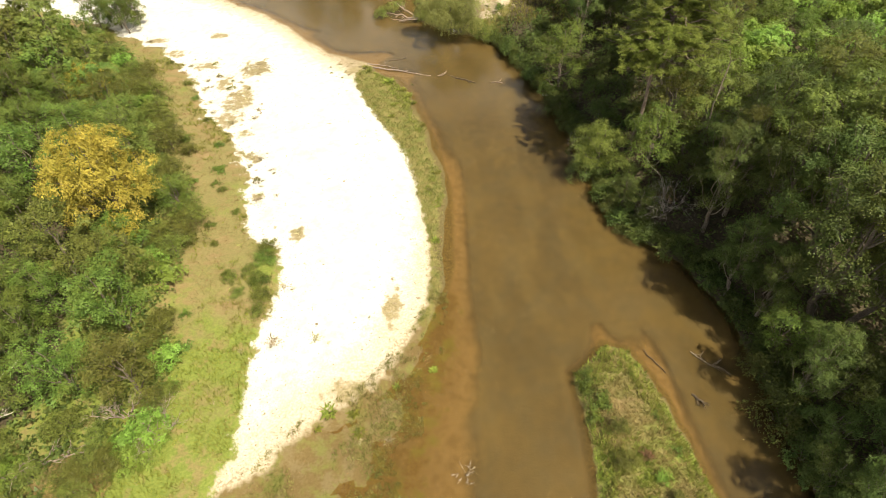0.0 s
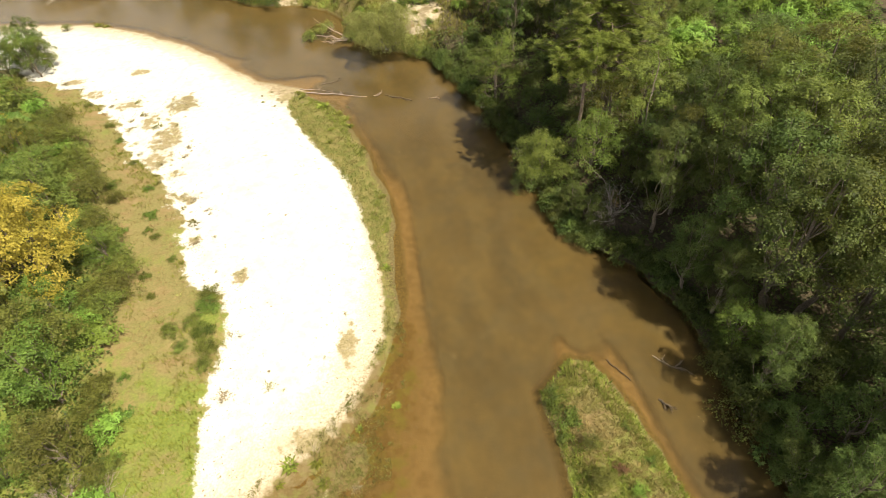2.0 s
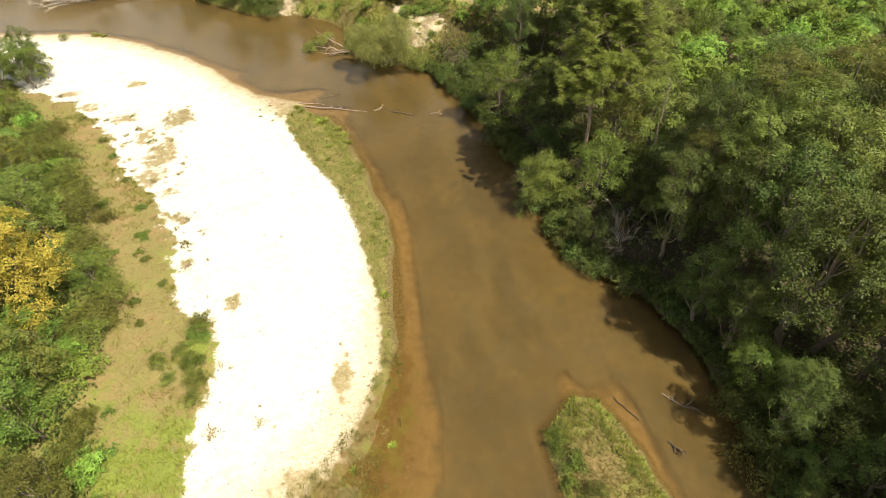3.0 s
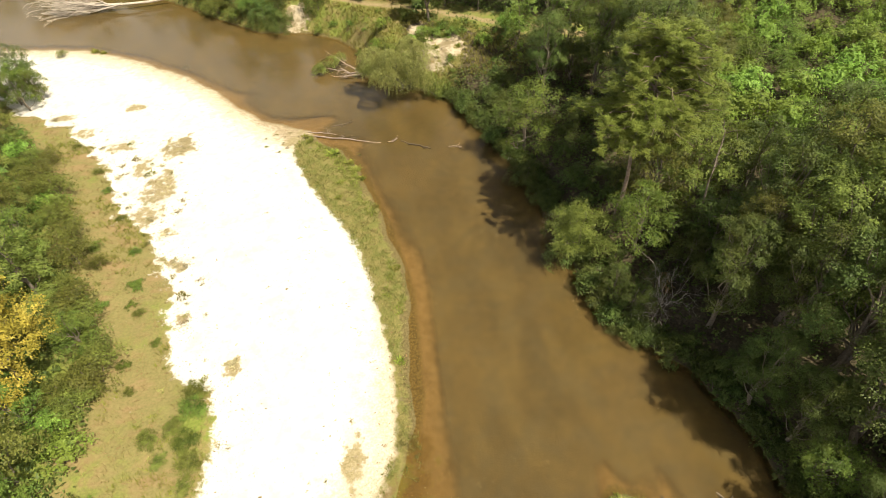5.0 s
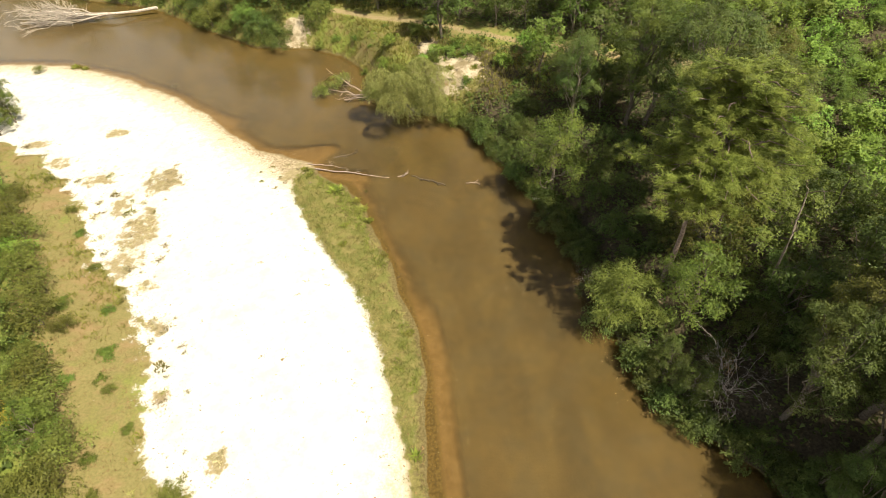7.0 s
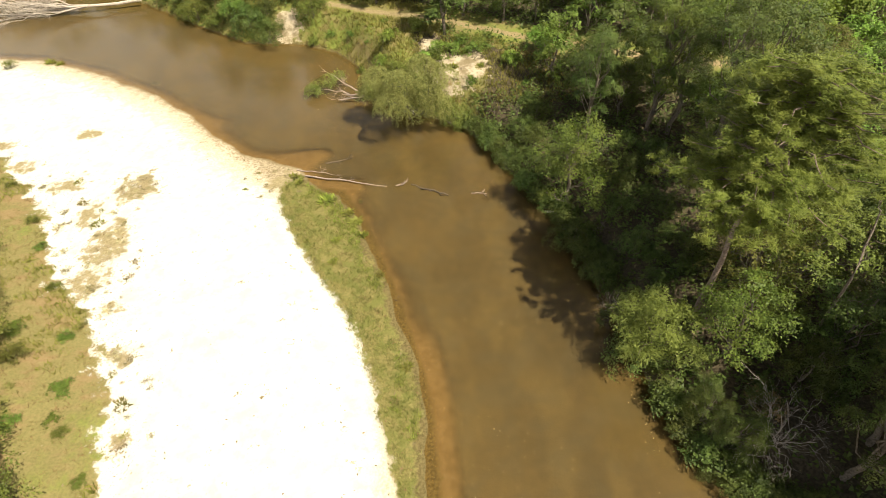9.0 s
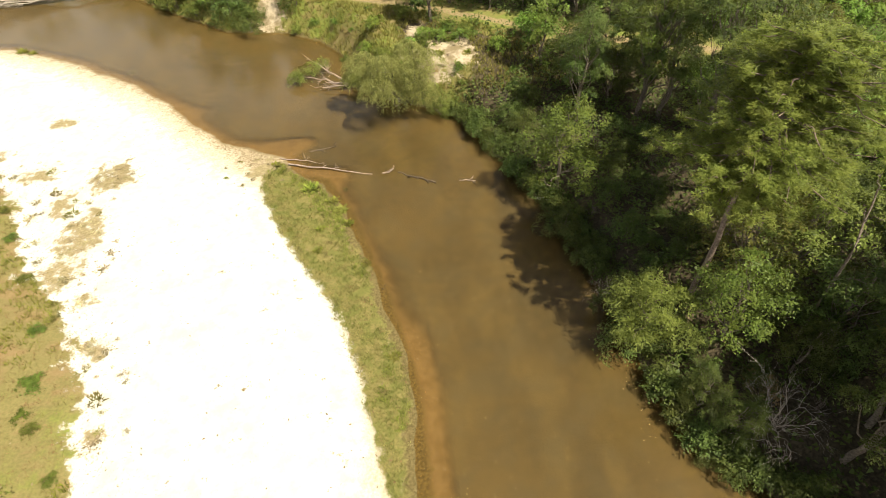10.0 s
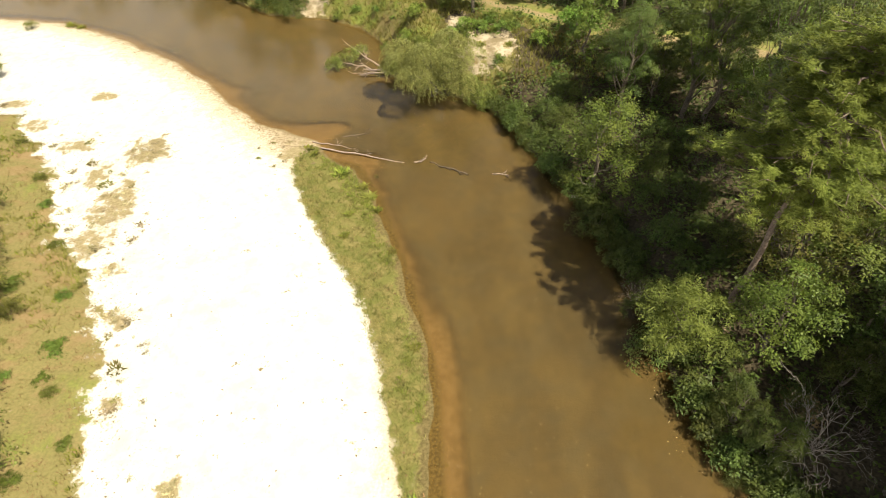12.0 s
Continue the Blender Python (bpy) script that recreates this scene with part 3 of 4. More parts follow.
def wood_mesh(name, height, radius, lobes, rng, mat, lean=(0, 0), limbs=9, from_ground=False, twigs=2):
    """A tapered trunk, with limbs that reach into the lobes."""
    top = np.array([lean[0], lean[1], height])
    path = bent((0, 0, -0.35), top, rng, 9, 0.07)
    path[:2, :2] *= 0.3
    k = np.linspace(0, 1, 9)
    pieces = [tube(path, radius * (1.25 - 1.1 * k ** 0.8) + 0.015, 8)]
    order = rng.permutation(len(lobes))[:limbs]
    for i in order:
        lb = lobes[i]
        at = np.clip((lb[2] / height) * rng.uniform(0.35, 0.75), 0.08, 0.9) if not from_ground else 0.03
        base = path[min(8, int(at * 8))]
        tip = np.array(lb[:3]) + np.array([0, 0, lb[3] * 0.2])
        lp = bent(base, tip, rng, 6, 0.16)
        r0 = radius * (0.55 - 0.3 * at)
        pieces.append(tube(lp, np.linspace(r0, 0.015, 6), 5))
        for _ in range(twigs):
            q = tip + rng.normal(0, 1, 3) * lb[3] * 0.6 + np.array([0, 0, 0.2])
            pieces.append(tube(bent(lp[3], q, rng, 4, 0.15), np.linspace(r0 * 0.4, 0.008, 4), 4))
    return fast_mesh(name, *joined(pieces), mat, smooth_shade=True)


def broad_lobes(rng, height, spread, n, base=0.3, r=(0.28, 0.5)):
    out = []
    for i in range(n):
        k = (i + 0.5) / n
        zz = height * (base + (0.93 - base) * k ** 0.8)
        wide = spread * math.sqrt(max(0.08, 1 - ((k - 0.35) / 0.72) ** 2))
        an, rr = i * 2.4 + rng.uniform(-0.5, 0.5), wide * math.sqrt(rng.uniform(0.15, 1))
        out.append((rr * math.cos(an), rr * math.sin(an), zz, spread * rng.uniform(*r), rng.uniform(0.5, 0.75)))
    return out


def make_tree(name, label, category, seed, height, spread, mat, lobes=16, count=5400, leaf=(0.26, 0.17), base=0.3, trunk=0.16, lean=(0, 0), bark=None, limbs=10, low=-0.35, droop=0.0, r=(0.28, 0.5), group=""):
    rng = np.random.default_rng(seed)
    lb = broad_lobes(rng, height, spread, lobes, base, r)
    lb = [(q[0] + lean[0] * q[2] / height, q[1] + lean[1] * q[2] / height, *q[2:]) for q in lb]
    ob = thing(name, label, category, 0, 0, 0, group)
    part("trunk", wood_mesh("trunk", height * 0.9, trunk, lb, rng, bark or BARK, lean, limbs), ob)
    part("crown", crown(lb, count, leaf[0], leaf[1], rng, mat, low=low, droop=droop), ob)
    return ob


def make_shrub(name, label, category, seed, height, spread, mat, lobes=11, count=2600, leaf=(0.20, 0.13), group="", droop=0.0):
    rng = np.random.default_rng(seed)
    lb = []
    for i in range(lobes):
        an, rr = i * 2.4 + rng.uniform(-0.4, 0.4), spread * 0.75 * math.sqrt((i + 0.3) / lobes)
        top = height * (1 - 0.55 * (rr / spread) ** 2) * rng.uniform(0.75, 1.05)
        rad = spread * rng.uniform(0.28, 0.46)
        lb.append((rr * math.cos(an), rr * math.sin(an), max(rad * 0.3, top - rad * 0.8), rad, rng.uniform(0.7, 1.0)))
    ob = thing(name, label, category, 0, 0, 0, group)
    part("stem", wood_mesh("stem", height * 0.8, 0.05, lb, rng, BARK, (0, 0), 5, True, 0), ob)
    part("foliage", crown(lb, count, leaf[0], leaf[1], rng, mat, "foliage", low=-0.6, droop=droop), ob)
    return ob


def make_pine(seed, height, spread, lean):
    """An old pine: a bare leaning trunk, flat boughs with tufts of long needles."""
    rng = np.random.default_rng(seed)
    ob = thing("pine_tree", "tall pine with yellow-green needle tufts on a leaning bare trunk", "tree", 0, 0, 0)
    path = bent((0, 0, -0.4), (lean[0], lean[1], height), rng, 10, 0.012)
    pieces = [tube(path, np.linspace(0.20, 0.035, 10), 9)]
    tufts = []
    for i in range(116):
        k = rng.uniform(0.56, 0.99)
        base = path[0] * (1 - k) + path[-1] * k
        an = i * 2.4 + rng.uniform(-0.5, 0.5)
        reach = spread * (1.08 - 0.55 * k ** 3) * math.sqrt(rng.uniform(0.03 if k > 0.8 else 0.2, 1.0))
        tip = base + np.array([math.cos(an) * reach, math.sin(an) * reach, rng.uniform(-0.5, 0.9)])
        bp = bent(base, tip, rng, 6, 0.12)
        pieces.append(tube(bp, np.linspace(0.07, 0.012, 6), 5))
        for _ in range(16):
            tufts.append(bp[rng.integers(1 if k > 0.85 else 2, 6)] + rng.normal(0, 0.36, 3) * [1, 1, 0.5])
    part("trunk", fast_mesh("trunk", *joined(pieces), BARK_PINE, smooth_shade=True), ob)
    tufts = np.array(tufts)
    c = np.repeat(tufts, 84, 0)
    d = rng.normal(0, 1, c.shape)
    d /= np.linalg.norm(d, axis=1)[:, None]
    d[:, 2] = np.abs(d[:, 2]) * 0.8 - 0.1
    p = c + d * rng.uniform(0.0, 0.42, (len(c), 1))
    v, f = small_leaves(p, np.cross(d, rng.normal(0, 1, d.shape)) * 0.5 + [0.1, 0, 0.9], 0.21, 0.038, rng, d + rng.normal(0, 0.4, d.shape))
    part("crown", fast_mesh("crown", v, f, LEAF_PINE), ob)
    return ob


def make_willow(name, label, seed, height, spread, mat, strands=420, lean=(0, 0)):
    """A rounded willow: upright limbs with fine sprays that arch over and hang."""
    rng = np.random.default_rng(seed)
    ob = thing(name, label, "tree", 0, 0, 0)
    lb = [(q[0] + lean[0], q[1] + lean[1], *q[2:]) for q in broad_lobes(rng, height, spread, 14, 0.3, (0.3, 0.45))]
    part("trunk", wood_mesh("trunk", height * 0.75, 0.12, lb, rng, BARK, (0, 0), 12, True), ob)
    pts, way = [], []
    part("inner_crown", crown([(q[0], q[1], q[2], q[3] * 0.85, 0.8) for q in lb], strands * 8, 0.14, 0.06, rng, mat, "inner_crown", low=-0.8, droop=0.6), ob)
    for i in range(strands):
        d = rng.normal(0, 1, 3)
        d[2] = abs(d[2]) * 0.9 + 0.05
        d /= np.linalg.norm(d)
        lbi = lb[rng.integers(len(lb))]
        start = np.array(lbi[:3]) + d * lbi[3] * 0.9 * [1, 1, 0.8]
        k = np.linspace(0, 1, 22)[:, None]
        ln = rng.uniform(0.7, 1.5)
        line = start + np.array([d[0], d[1], 0.25]) * k * ln * 0.55 + np.array([0, 0, -1.0]) * k ** 2 * ln
        w = np.gradient(line, axis=0)
        pts.append(line + rng.normal(0, 0.06, line.shape)), way.append(w)
    pts, way = np.concatenate(pts), np.concatenate(way)
    v, f = small_leaves(pts, rng.normal(0, 0.6, pts.shape) + [0, 0, 0.7], 0.15, 0.055, rng, way + rng.normal(0, 0.03, way.shape))
    part("crown", fast_mesh("crown", v, f, mat), ob)
    return ob


def branching(rng, start, way, length, radius, depth, out, splits=3, spread=0.55, curl=0.1):
    end = start + way * length
    p = bent(start, end, rng, 5, 0.16)
    out.append(tube(p, np.linspace(radius, radius * 0.55, 5), 5))
    if depth == 0:
        return
    for _ in range(splits):
        w = way + rng.normal(0, spread, 3) + np.array([0, 0, curl])
        w /= np.linalg.norm(w)
        branching(rng, p[rng.integers(2, 5)], w, length * rng.uniform(0.5, 0.85), radius * 0.55, depth - 1, out, splits, spread, curl)


def make_bare(name, label, category, seed, height, mat, stems=7, depth=3, wide=0.6, radius=0.045, group=""):
    rng = np.random.default_rng(seed)
    out = []
    for i in range(stems):
        w = np.array([rng.normal(0, wide), rng.normal(0, wide), 1.0])
        w /= np.linalg.norm(w)
        branching(rng, np.array([rng.normal(0, 0.12), rng.normal(0, 0.12), -0.15]), w, height * rng.uniform(0.35, 0.5), radius, depth, out)
    return tagged(new(name, fast_mesh(name, *joined(out), mat, smooth_shade=True)), label, category, group)


def grass(x, y, z, tall, wide, rng, mat, name, per=5):
    """Loose blades in tufts."""
    n = len(x)
    c = np.repeat(np.stack([x, y, z], 1), per, 0)
    an = rng.uniform(0, 2 * np.pi, n * per)
    d = np.stack([np.cos(an), np.sin(an), np.zeros(n * per)], 1)
    h = np.repeat(tall * rng.uniform(0.6, 1.35, n), per) * rng.uniform(0.6, 1.1, n * per)
    c = c + d * rng.uniform(0, 0.12, (n * per, 1))
    s = np.stack([-d[:, 1], d[:, 0], d[:, 2]], 1) * wide / 2
    tip = c + d * (h * rng.uniform(0.3, 0.9, n * per))[:, None] + np.array([0, 0, 1.0]) * h[:, None]
    c = c - [0, 0, 0.03]
    v = np.stack([c - s, c + s, tip], 1).reshape(-1, 3)
    return fast_mesh(name, v, np.arange(len(v)).reshape(-1, 3), mat)


def scatter(x0, x1, y0, y1, count, rng):
    return rng.uniform(x0, x1, count), rng.uniform(y0, y1, count)


KINDS = {}


def plant(kind, x, y, scale=1.0, turn=None, sink=0.08, high=1.0, group=None, z=None):
    """Sets the next plant of a kind on the ground; the first one is the pattern itself."""
    ob, used = KINDS[kind]
    z = float(ground_z(np.array([x]), np.array([y]))[0]) if z is None else z
    turn = RNG.uniform(0, 360) if turn is None else turn
    m = pose(x, y, z - sink, 0, 0, turn) @ Matrix.Diagonal((scale, scale, scale * high, 1))
    if not used:
        ob.matrix_basis = m
        KINDS[kind] = (ob, True)
        return ob
    got = copy_thing(ob, Matrix.Identity(4))
    got.matrix_basis = m
    return got


def kind(key, ob):
    KINDS[key] = (ob, False)


def mound(key_label, seed, radius, tall, blades, wide, mat, lean=0.5, name="grass_tuft", category="plant", group=""):
    """A low tuft of blades or weeds, higher in its middle."""
    rng = np.random.default_rng(seed)
    r, an = radius * np.sqrt(rng.random(blades)) * rng.uniform(0.6, 1.1, blades), rng.uniform(0, 2 * np.pi, blades)
    x, y = r * np.cos(an), r * np.sin(an) * 0.8
    h = tall * (1.1 - 0.6 * r / radius) * rng.uniform(0.6, 1.3, blades)
    base = np.stack([x, y, np.zeros(blades) - 0.03], 1)
    d = 0.25 * np.stack([np.cos(an), np.sin(an), np.zeros(blades)], 1) + rng.normal(0, 0.75, (blades, 3)) * [1, 1, 0]
    s = np.stack([-d[:, 1], d[:, 0], d[:, 2]], 1) * wide / 2
    mid = base + d * (h * lean * 0.4)[:, None] + np.array([0, 0, 0.6]) * h[:, None]
    tip = base + d * (h * lean)[:, None] + np.array([0, 0, 1.0]) * h[:, None]
    v = np.stack([base - s * 0.6, base + s * 0.6, mid + s, mid - s, tip, tip + s * 0.05], 1).reshape(-1, 3)
    k = np.arange(blades)[:, None] * 6
    f = np.concatenate([k + [0, 1, 2, 3], k + [3, 2, 5, 4]], 0)
    return tagged(new(name, fast_mesh(name, v, f, mat)), key_label, category, group)


WOODS, BUSHES, TUFTS = "trees of the river woods", "shrubs of the river banks", "withered tufts on the sand bar"
for i, (mat, hue) in enumerate([(LEAF_DARK, "dark green"), (LEAF_DARK, "deep green"), (LEAF_MID, "mid-green"), (LEAF_OLIVE, "olive-green"), (LEAF_MID, "fresh green"), (LEAF_OLIVE, "yellowish olive")]):
    text = f"{hue} leafy broadleaf tree with an uneven crown"
    kind(f"tree{i}", make_tree("broadleaf_tree", text, "tree", 100 + i, 7.0, 2.3 + 0.15 * (i % 3), mat, 19 + i, 11500, (0.125, 0.088), base=0.22, trunk=0.12, limbs=8, low=-0.05, r=(0.22, 0.36), group=WOODS))
    kind(f"wood{i}", make_tree("broadleaf_tree", text, "tree", 130 + i, 7.0, 2.3 + 0.15 * (i % 3), mat, 20 + i, 4600, (0.22, 0.155), base=0.2, trunk=0.12, limbs=6, low=-0.05, r=(0.22, 0.36), group=WOODS))
for i, (mat, hue) in enumerate([(LEAF_DARK, "dark green"), (LEAF_OLIVE, "olive-green"), (LEAF_MID, "mid-green")]):
    kind(f"big{i}", make_tree("broadleaf_tree", f"tall {hue} broadleaf tree with a broken crown", "tree", 150 + i, 15.0, 3.0, mat, 32, 29000, (0.12, 0.086), base=0.36, trunk=0.22, limbs=14, low=-0.1, r=(0.22, 0.36), group=WOODS))
for i, (mat, hue) in enumerate([(LEAF_DARK, "dark green"), (LEAF_MID, "mid-green"), (LEAF_OLIVE, "olive-green"), (LEAF_VINE, "bright green vine-covered"), (LEAF_VINE, "bright green leafy"), (LEAF_PALE, "pale green willowy")]):
    kind(f"shrub{i}", make_shrub("shrub", f"{hue} dense shrub on the river bank", "shrub", 200 + i, 2.6, 1.8, mat, 12 + i, 4600 if i < 3 else 2600, (0.115, 0.082) if i < 3 else (0.17, 0.125), group=BUSHES))
kind("bankshrub", make_shrub("shrub", "dark green shrub leaning over the water", "shrub", 231, 2.1, 1.5, LEAF_DARK, 11, 2300, (0.16, 0.115), group=BUSHES))
kind("weed", make_shrub("weed_clump", "bright green leafy weeds growing low on the bank", "plant", 221, 0.9, 1.1, LEAF_MID, 9, 1100, (0.15, 0.11), "low weeds on the bank"))
kind("pine", make_pine(301, 16.2, 5.6, (1.7, 1.5)))
kind("willow", make_willow("willow_tree", "rounded pale green willow overhanging the water", 311, 6.4, 3.5, LEAF_WILLOW, 1700, (-1.0, -1.6)))
kind("roundtree", make_tree("willow_tree", "pale green round-topped willow at the wood's edge", "tree", 312, 5.2, 2.0, LEAF_PALE, 26, 15000, (0.17, 0.052), base=0.12, trunk=0.1, limbs=10, low=-0.5, r=(0.26, 0.42)))
kind("yellow", make_tree("yellow_tree", "broadleaf tree in bright yellow autumn leaf", "tree", 321, 8.0, 3.5, LEAF_YELLOW, 30, 34000, (0.14, 0.10), base=0.3, r=(0.24, 0.38)))
kind("bare", make_bare("dead_shrub", "bare pale grey-brown dead shrub with fine twigs", "shrub", 331, 3.4, DEADWOOD, 12, 3, 0.55, 0.017))
kind("brownbush", make_bare("dead_shrub", "dark leafless shrub in the shade of trees", "shrub", 334, 2.6, BARK, 6, 2, 0.6, 0.035))
kind("greybush", make_bare("dead_shrub", "leafless grey shrub with many thin twigs", "shrub", 333, 2.4, TWIGWOOD, 10, 3, 0.8, 0.03))
kind("withered", make_shrub("withered_shrub", "withered brown shrub on the river bank", "shrub", 341, 1.6, 1.9, LEAF_BROWN, 10, 3000, (0.16, 0.09)))
kind("tan", mound("withered tan grass tuft on white sand", 351, 0.6, 0.15, 150, 0.045, BLADE_TAN, 1.3, group=TUFTS))
kind("olive", mound("olive-green grass tuft on white sand", 352, 0.55, 0.18, 150, 0.045, BLADE_BAR, 1.2, group="green tufts on the sand bar"))
kind("fresh", mound("fresh green grass clump at the water's edge", 353, 0.7, 0.40, 180, 0.06, BLADE_GREEN, 0.8, group="green clumps at the water"))
kind("paletwigs", make_bare("driftwood", "pale bleached twigs stranded in the shallows", "driftwood", 362, 0.7, DEADWOOD, 7, 2, 1.4, 0.02))
kind("twigs", make_bare("driftwood", "small dark twigs stranded on the shore", "driftwood", 361, 0.7, WETWOOD, 5, 2, 1.4, 0.02))

# ---- woods on the right and far bank ----
plant("pine", 17.1, 41.5, 1.0, 0)
plant("roundtree", 14.0, 40.1, 1.06, 30)
plant("willow", 2.6, 69.2, 0.98, 0, high=0.98)
# some big trees, unseen off to the right, are added to shade the bank
HEROES = [("big1", 25.2, 30.6, 0.92), ("big0", 24.6, 25.6, 0.95), ("big0", 25.4, 34.8, 0.85), ("big0", 24.2, 21.6, 0.98), ("shrub0", 19.4, 28.4, 0.7), ("shrub0", 18.4, 30.2, 0.7), ("shrub0", 18.6, 36.0, 0.6), ("tree0", 20.6, 27.4, 0.5), ("big1", 27.8, 27.2, 1.0), ("big2", 27.6, 31.2, 1.0), ("big1", 28.2, 35.2, 0.95), ("big0", 32.0, 29.2, 1.05), ("big1", 31.6, 33.6, 1.0), ("big1", 30.2, 23.0, 1.05), ("big0", 31.6, 8.0, 0.95), ("big0", 31.4, 16.4, 1.0), ("big2", 32.0, 12.2, 1.0), ("big2", 21.4, 60.6, 0.85), ("big0", 16.4, 61.4, 0.66), ("big0", 23.0, 60.0, 0.78), ("big0", 21.8, 45.8, 1.05), ("big0", 22.2, 50.4, 1.05), ("tree5", 20.4, 42.6, 1.1), ("tree3", 23.6, 42.2, 1.2), ("tree0", 15.1, 35.2, 0.5), ("tree1", 16.0, 33.6, 0.5), ("shrub0", 16.0, 44.6, 0.5), ("shrub0", 16.6, 46.4, 0.5), ("shrub0", 16.4, 38.6, 0.5), ("big1", 26.8, 21.2, 0.9), ("big0", 24.4, 56.2, 0.95), ("big1", 25.4, 52.6, 0.85), ("big1", 28.6, 54.6, 0.8),
          ("tree4", 18.0, 38.9, 0.95), ("shrub2", 14.9, 36.2, 0.42), ("tree0", 20.8, 36.2, 0.62), ("big1", 22.8, 32.6, 0.72), ("big0", 20.6, 31.2, 0.72), ("big0", 20.6, 25.4, 0.54), ("big0", 21.6, 22.8, 0.55), ("big0", 21.4, 9.0, 0.58), ("big0", 21.6, 16.8, 0.55), ("tree1", 23.2, 37.4, 0.95), ("tree4", 12.6, 53.8, 1.12), ("tree2", 22.0, 20.2, 0.70), ("tree0", 23.7, 16.4, 0.85), ("tree1", 20.8, 11.2, 0.62), ("tree0", 21.8, 13.8, 0.62), ("big0", 27.6, 18.4, 0.9), ("big0", 26.4, 9.4, 0.9), ("big0", 27.4, 13.6, 0.85), ("big0", 23.6, 28.4, 0.85), ("big0", 30.4, 38.4, 0.9), ("shrub0", 15.6, 47.5, 0.8), ("shrub0", 15.8, 51.5, 0.7)]
TAKEN = [(15.8, 40.7, 2.0), (17.2, 41.6, 1.4), (14.3, 38.6, 1.3), (1.0, 68.6, 3.4), (18.2, 33.6, 1.7), (20.0, 35.2, 0.8)]
for key, x, y, s in HEROES:
    plant(key, x, y, s)
    TAKEN.append((x, y, (2.0 if key[:3] == "big" else 1.8) * s))


def free(x, y, gap):
    return all((x - a) ** 2 + (y - b) ** 2 > (gap * 0.75 + r * 0.75) ** 2 for a, b, r in TAKEN)


def fill(x0, x1, y0, y1, tries, rule):
    """Fills a stretch of bank with plants that do not crowd each other."""
    xs, ys = scatter(x0, x1, y0, y1, tries, RNG)
    got = zones(xs, ys)
    for i in range(tries):
        answer = rule(xs[i], ys[i], [g[i] for g in got])
        if answer:
            key, s, gap = answer
            if free(xs[i], ys[i], gap):
                TAKEN.append((xs[i], ys[i], gap))
                plant(key, xs[i], ys[i], s)


def pick(*names):
    return names[RNG.integers(len(names))]


def right_rule(x, y, g):
    b, road = g[1], g[7]
    if b < -0.2 or road < 2.0 or x > 30 + 0.545 * (y - 8) or y > 96.5 - 0.25 * x:
        return None
    n = float(fnoise(np.array([x]), np.array([y]), 9.0, 77)[0])
    # dark-leaved kinds are picked on this bank to deepen its shade
    if 13.3 < x < 21.5 and 43 < y < 60 or 15 < x < 27.5 and 25.5 < y < 36.5:  # low growth in deep shade
        return pick("shrub0", "shrub0", "shrub0", "brownbush"), RNG.uniform(0.45, 0.8), 1.3
    if x < 17 and 31 < y < 38:
        return "shrub0", RNG.uniform(0.4, 0.6), 0.9
    if y > 55 and b < 5.5 and x < 18:
        return pick("shrub0", "shrub0", "brownbush"), RNG.uniform(0.5, 0.85), 1.1
    if b < 2.4:
        return pick("shrub0", "shrub0", "shrub0", "shrub2" if y < 46 else "shrub0"), RNG.uniform(0.7, 1.2), 1.2
    if x > 27.5 + 3 * n + 0.25 * max(0, 52 - y) and y > 43:
        return pick("shrub3", "shrub4", "shrub3", "shrub4", "shrub1"), RNG.uniform(0.8, 1.45), 1.6
    s = RNG.uniform(0.6, 1.2)
    # mostly dark-leaved trees, whose leaf colour stands in for shade
    if 19 < x < 31 and 33 < y < 45:
        return pick("tree0", "tree1"), 0.85 * s, 2.2 * s + 0.3
    if y < 22 or x < 21 and y > 48:
        return pick("tree0", "tree1", "tree0", "tree1", "tree2"), s, 2.3 * s + 0.3
    return pick("tree0", "tree1", "tree2", "tree3", "tree2", "tree4", "tree5").replace("tree", "tree" if x < 29 and y < 62 else "wood"), s, 2.35 * s + 0.3


def far_rule(x, y, g):
    b, bluff, road = g[1], g[6], g[7]
    if b < 0.0 or road < 1.5 or bluff > 0.35 or y > 97.5 - 0.25 * x or x < -62:
        return None
    if x < 13 and 68 < y < 86 and b < 9:
        return (pick("shrub5", "weed", "weed", "shrub4"), RNG.uniform(0.35, 0.65), 1.5) if RNG.random() < 0.4 else None
    if b < 3:
        return pick("shrub1", "shrub2", "shrub0", "shrub5"), RNG.uniform(0.7, 1.2), 1.4
    s = RNG.uniform(0.7, 1.25)
    return pick("wood1", "wood2", "wood4", "wood0", "shrub4"), s, 2.2 * s


fill(8, 34, 4, 66, 4200, right_rule)
fill(30, 72, 6, 92, 2600, right_rule)
fill(-64, 34, 66, 118, 4200, far_rule)

for (ax, ay), (bx, by) in zip(RIGHT_EDGE[11:], RIGHT_EDGE[12:-1]):
    steps = max(1, int(math.hypot(bx - ax, by - ay) / 1.15))
    for i in range(steps):
        f = (i + RNG.uniform(0.1, 0.9)) / steps
        x, y = ax + (bx - ax) * f + RNG.uniform(0.1, 0.9), ay + (by - ay) * f
        if 4 < y < 67 and math.hypot(x - 13.1, y - 44.0) > 1.2:
            plant("bankshrub", x, y, RNG.uniform(0.5, 1.0), sink=0.15, z=0.1)

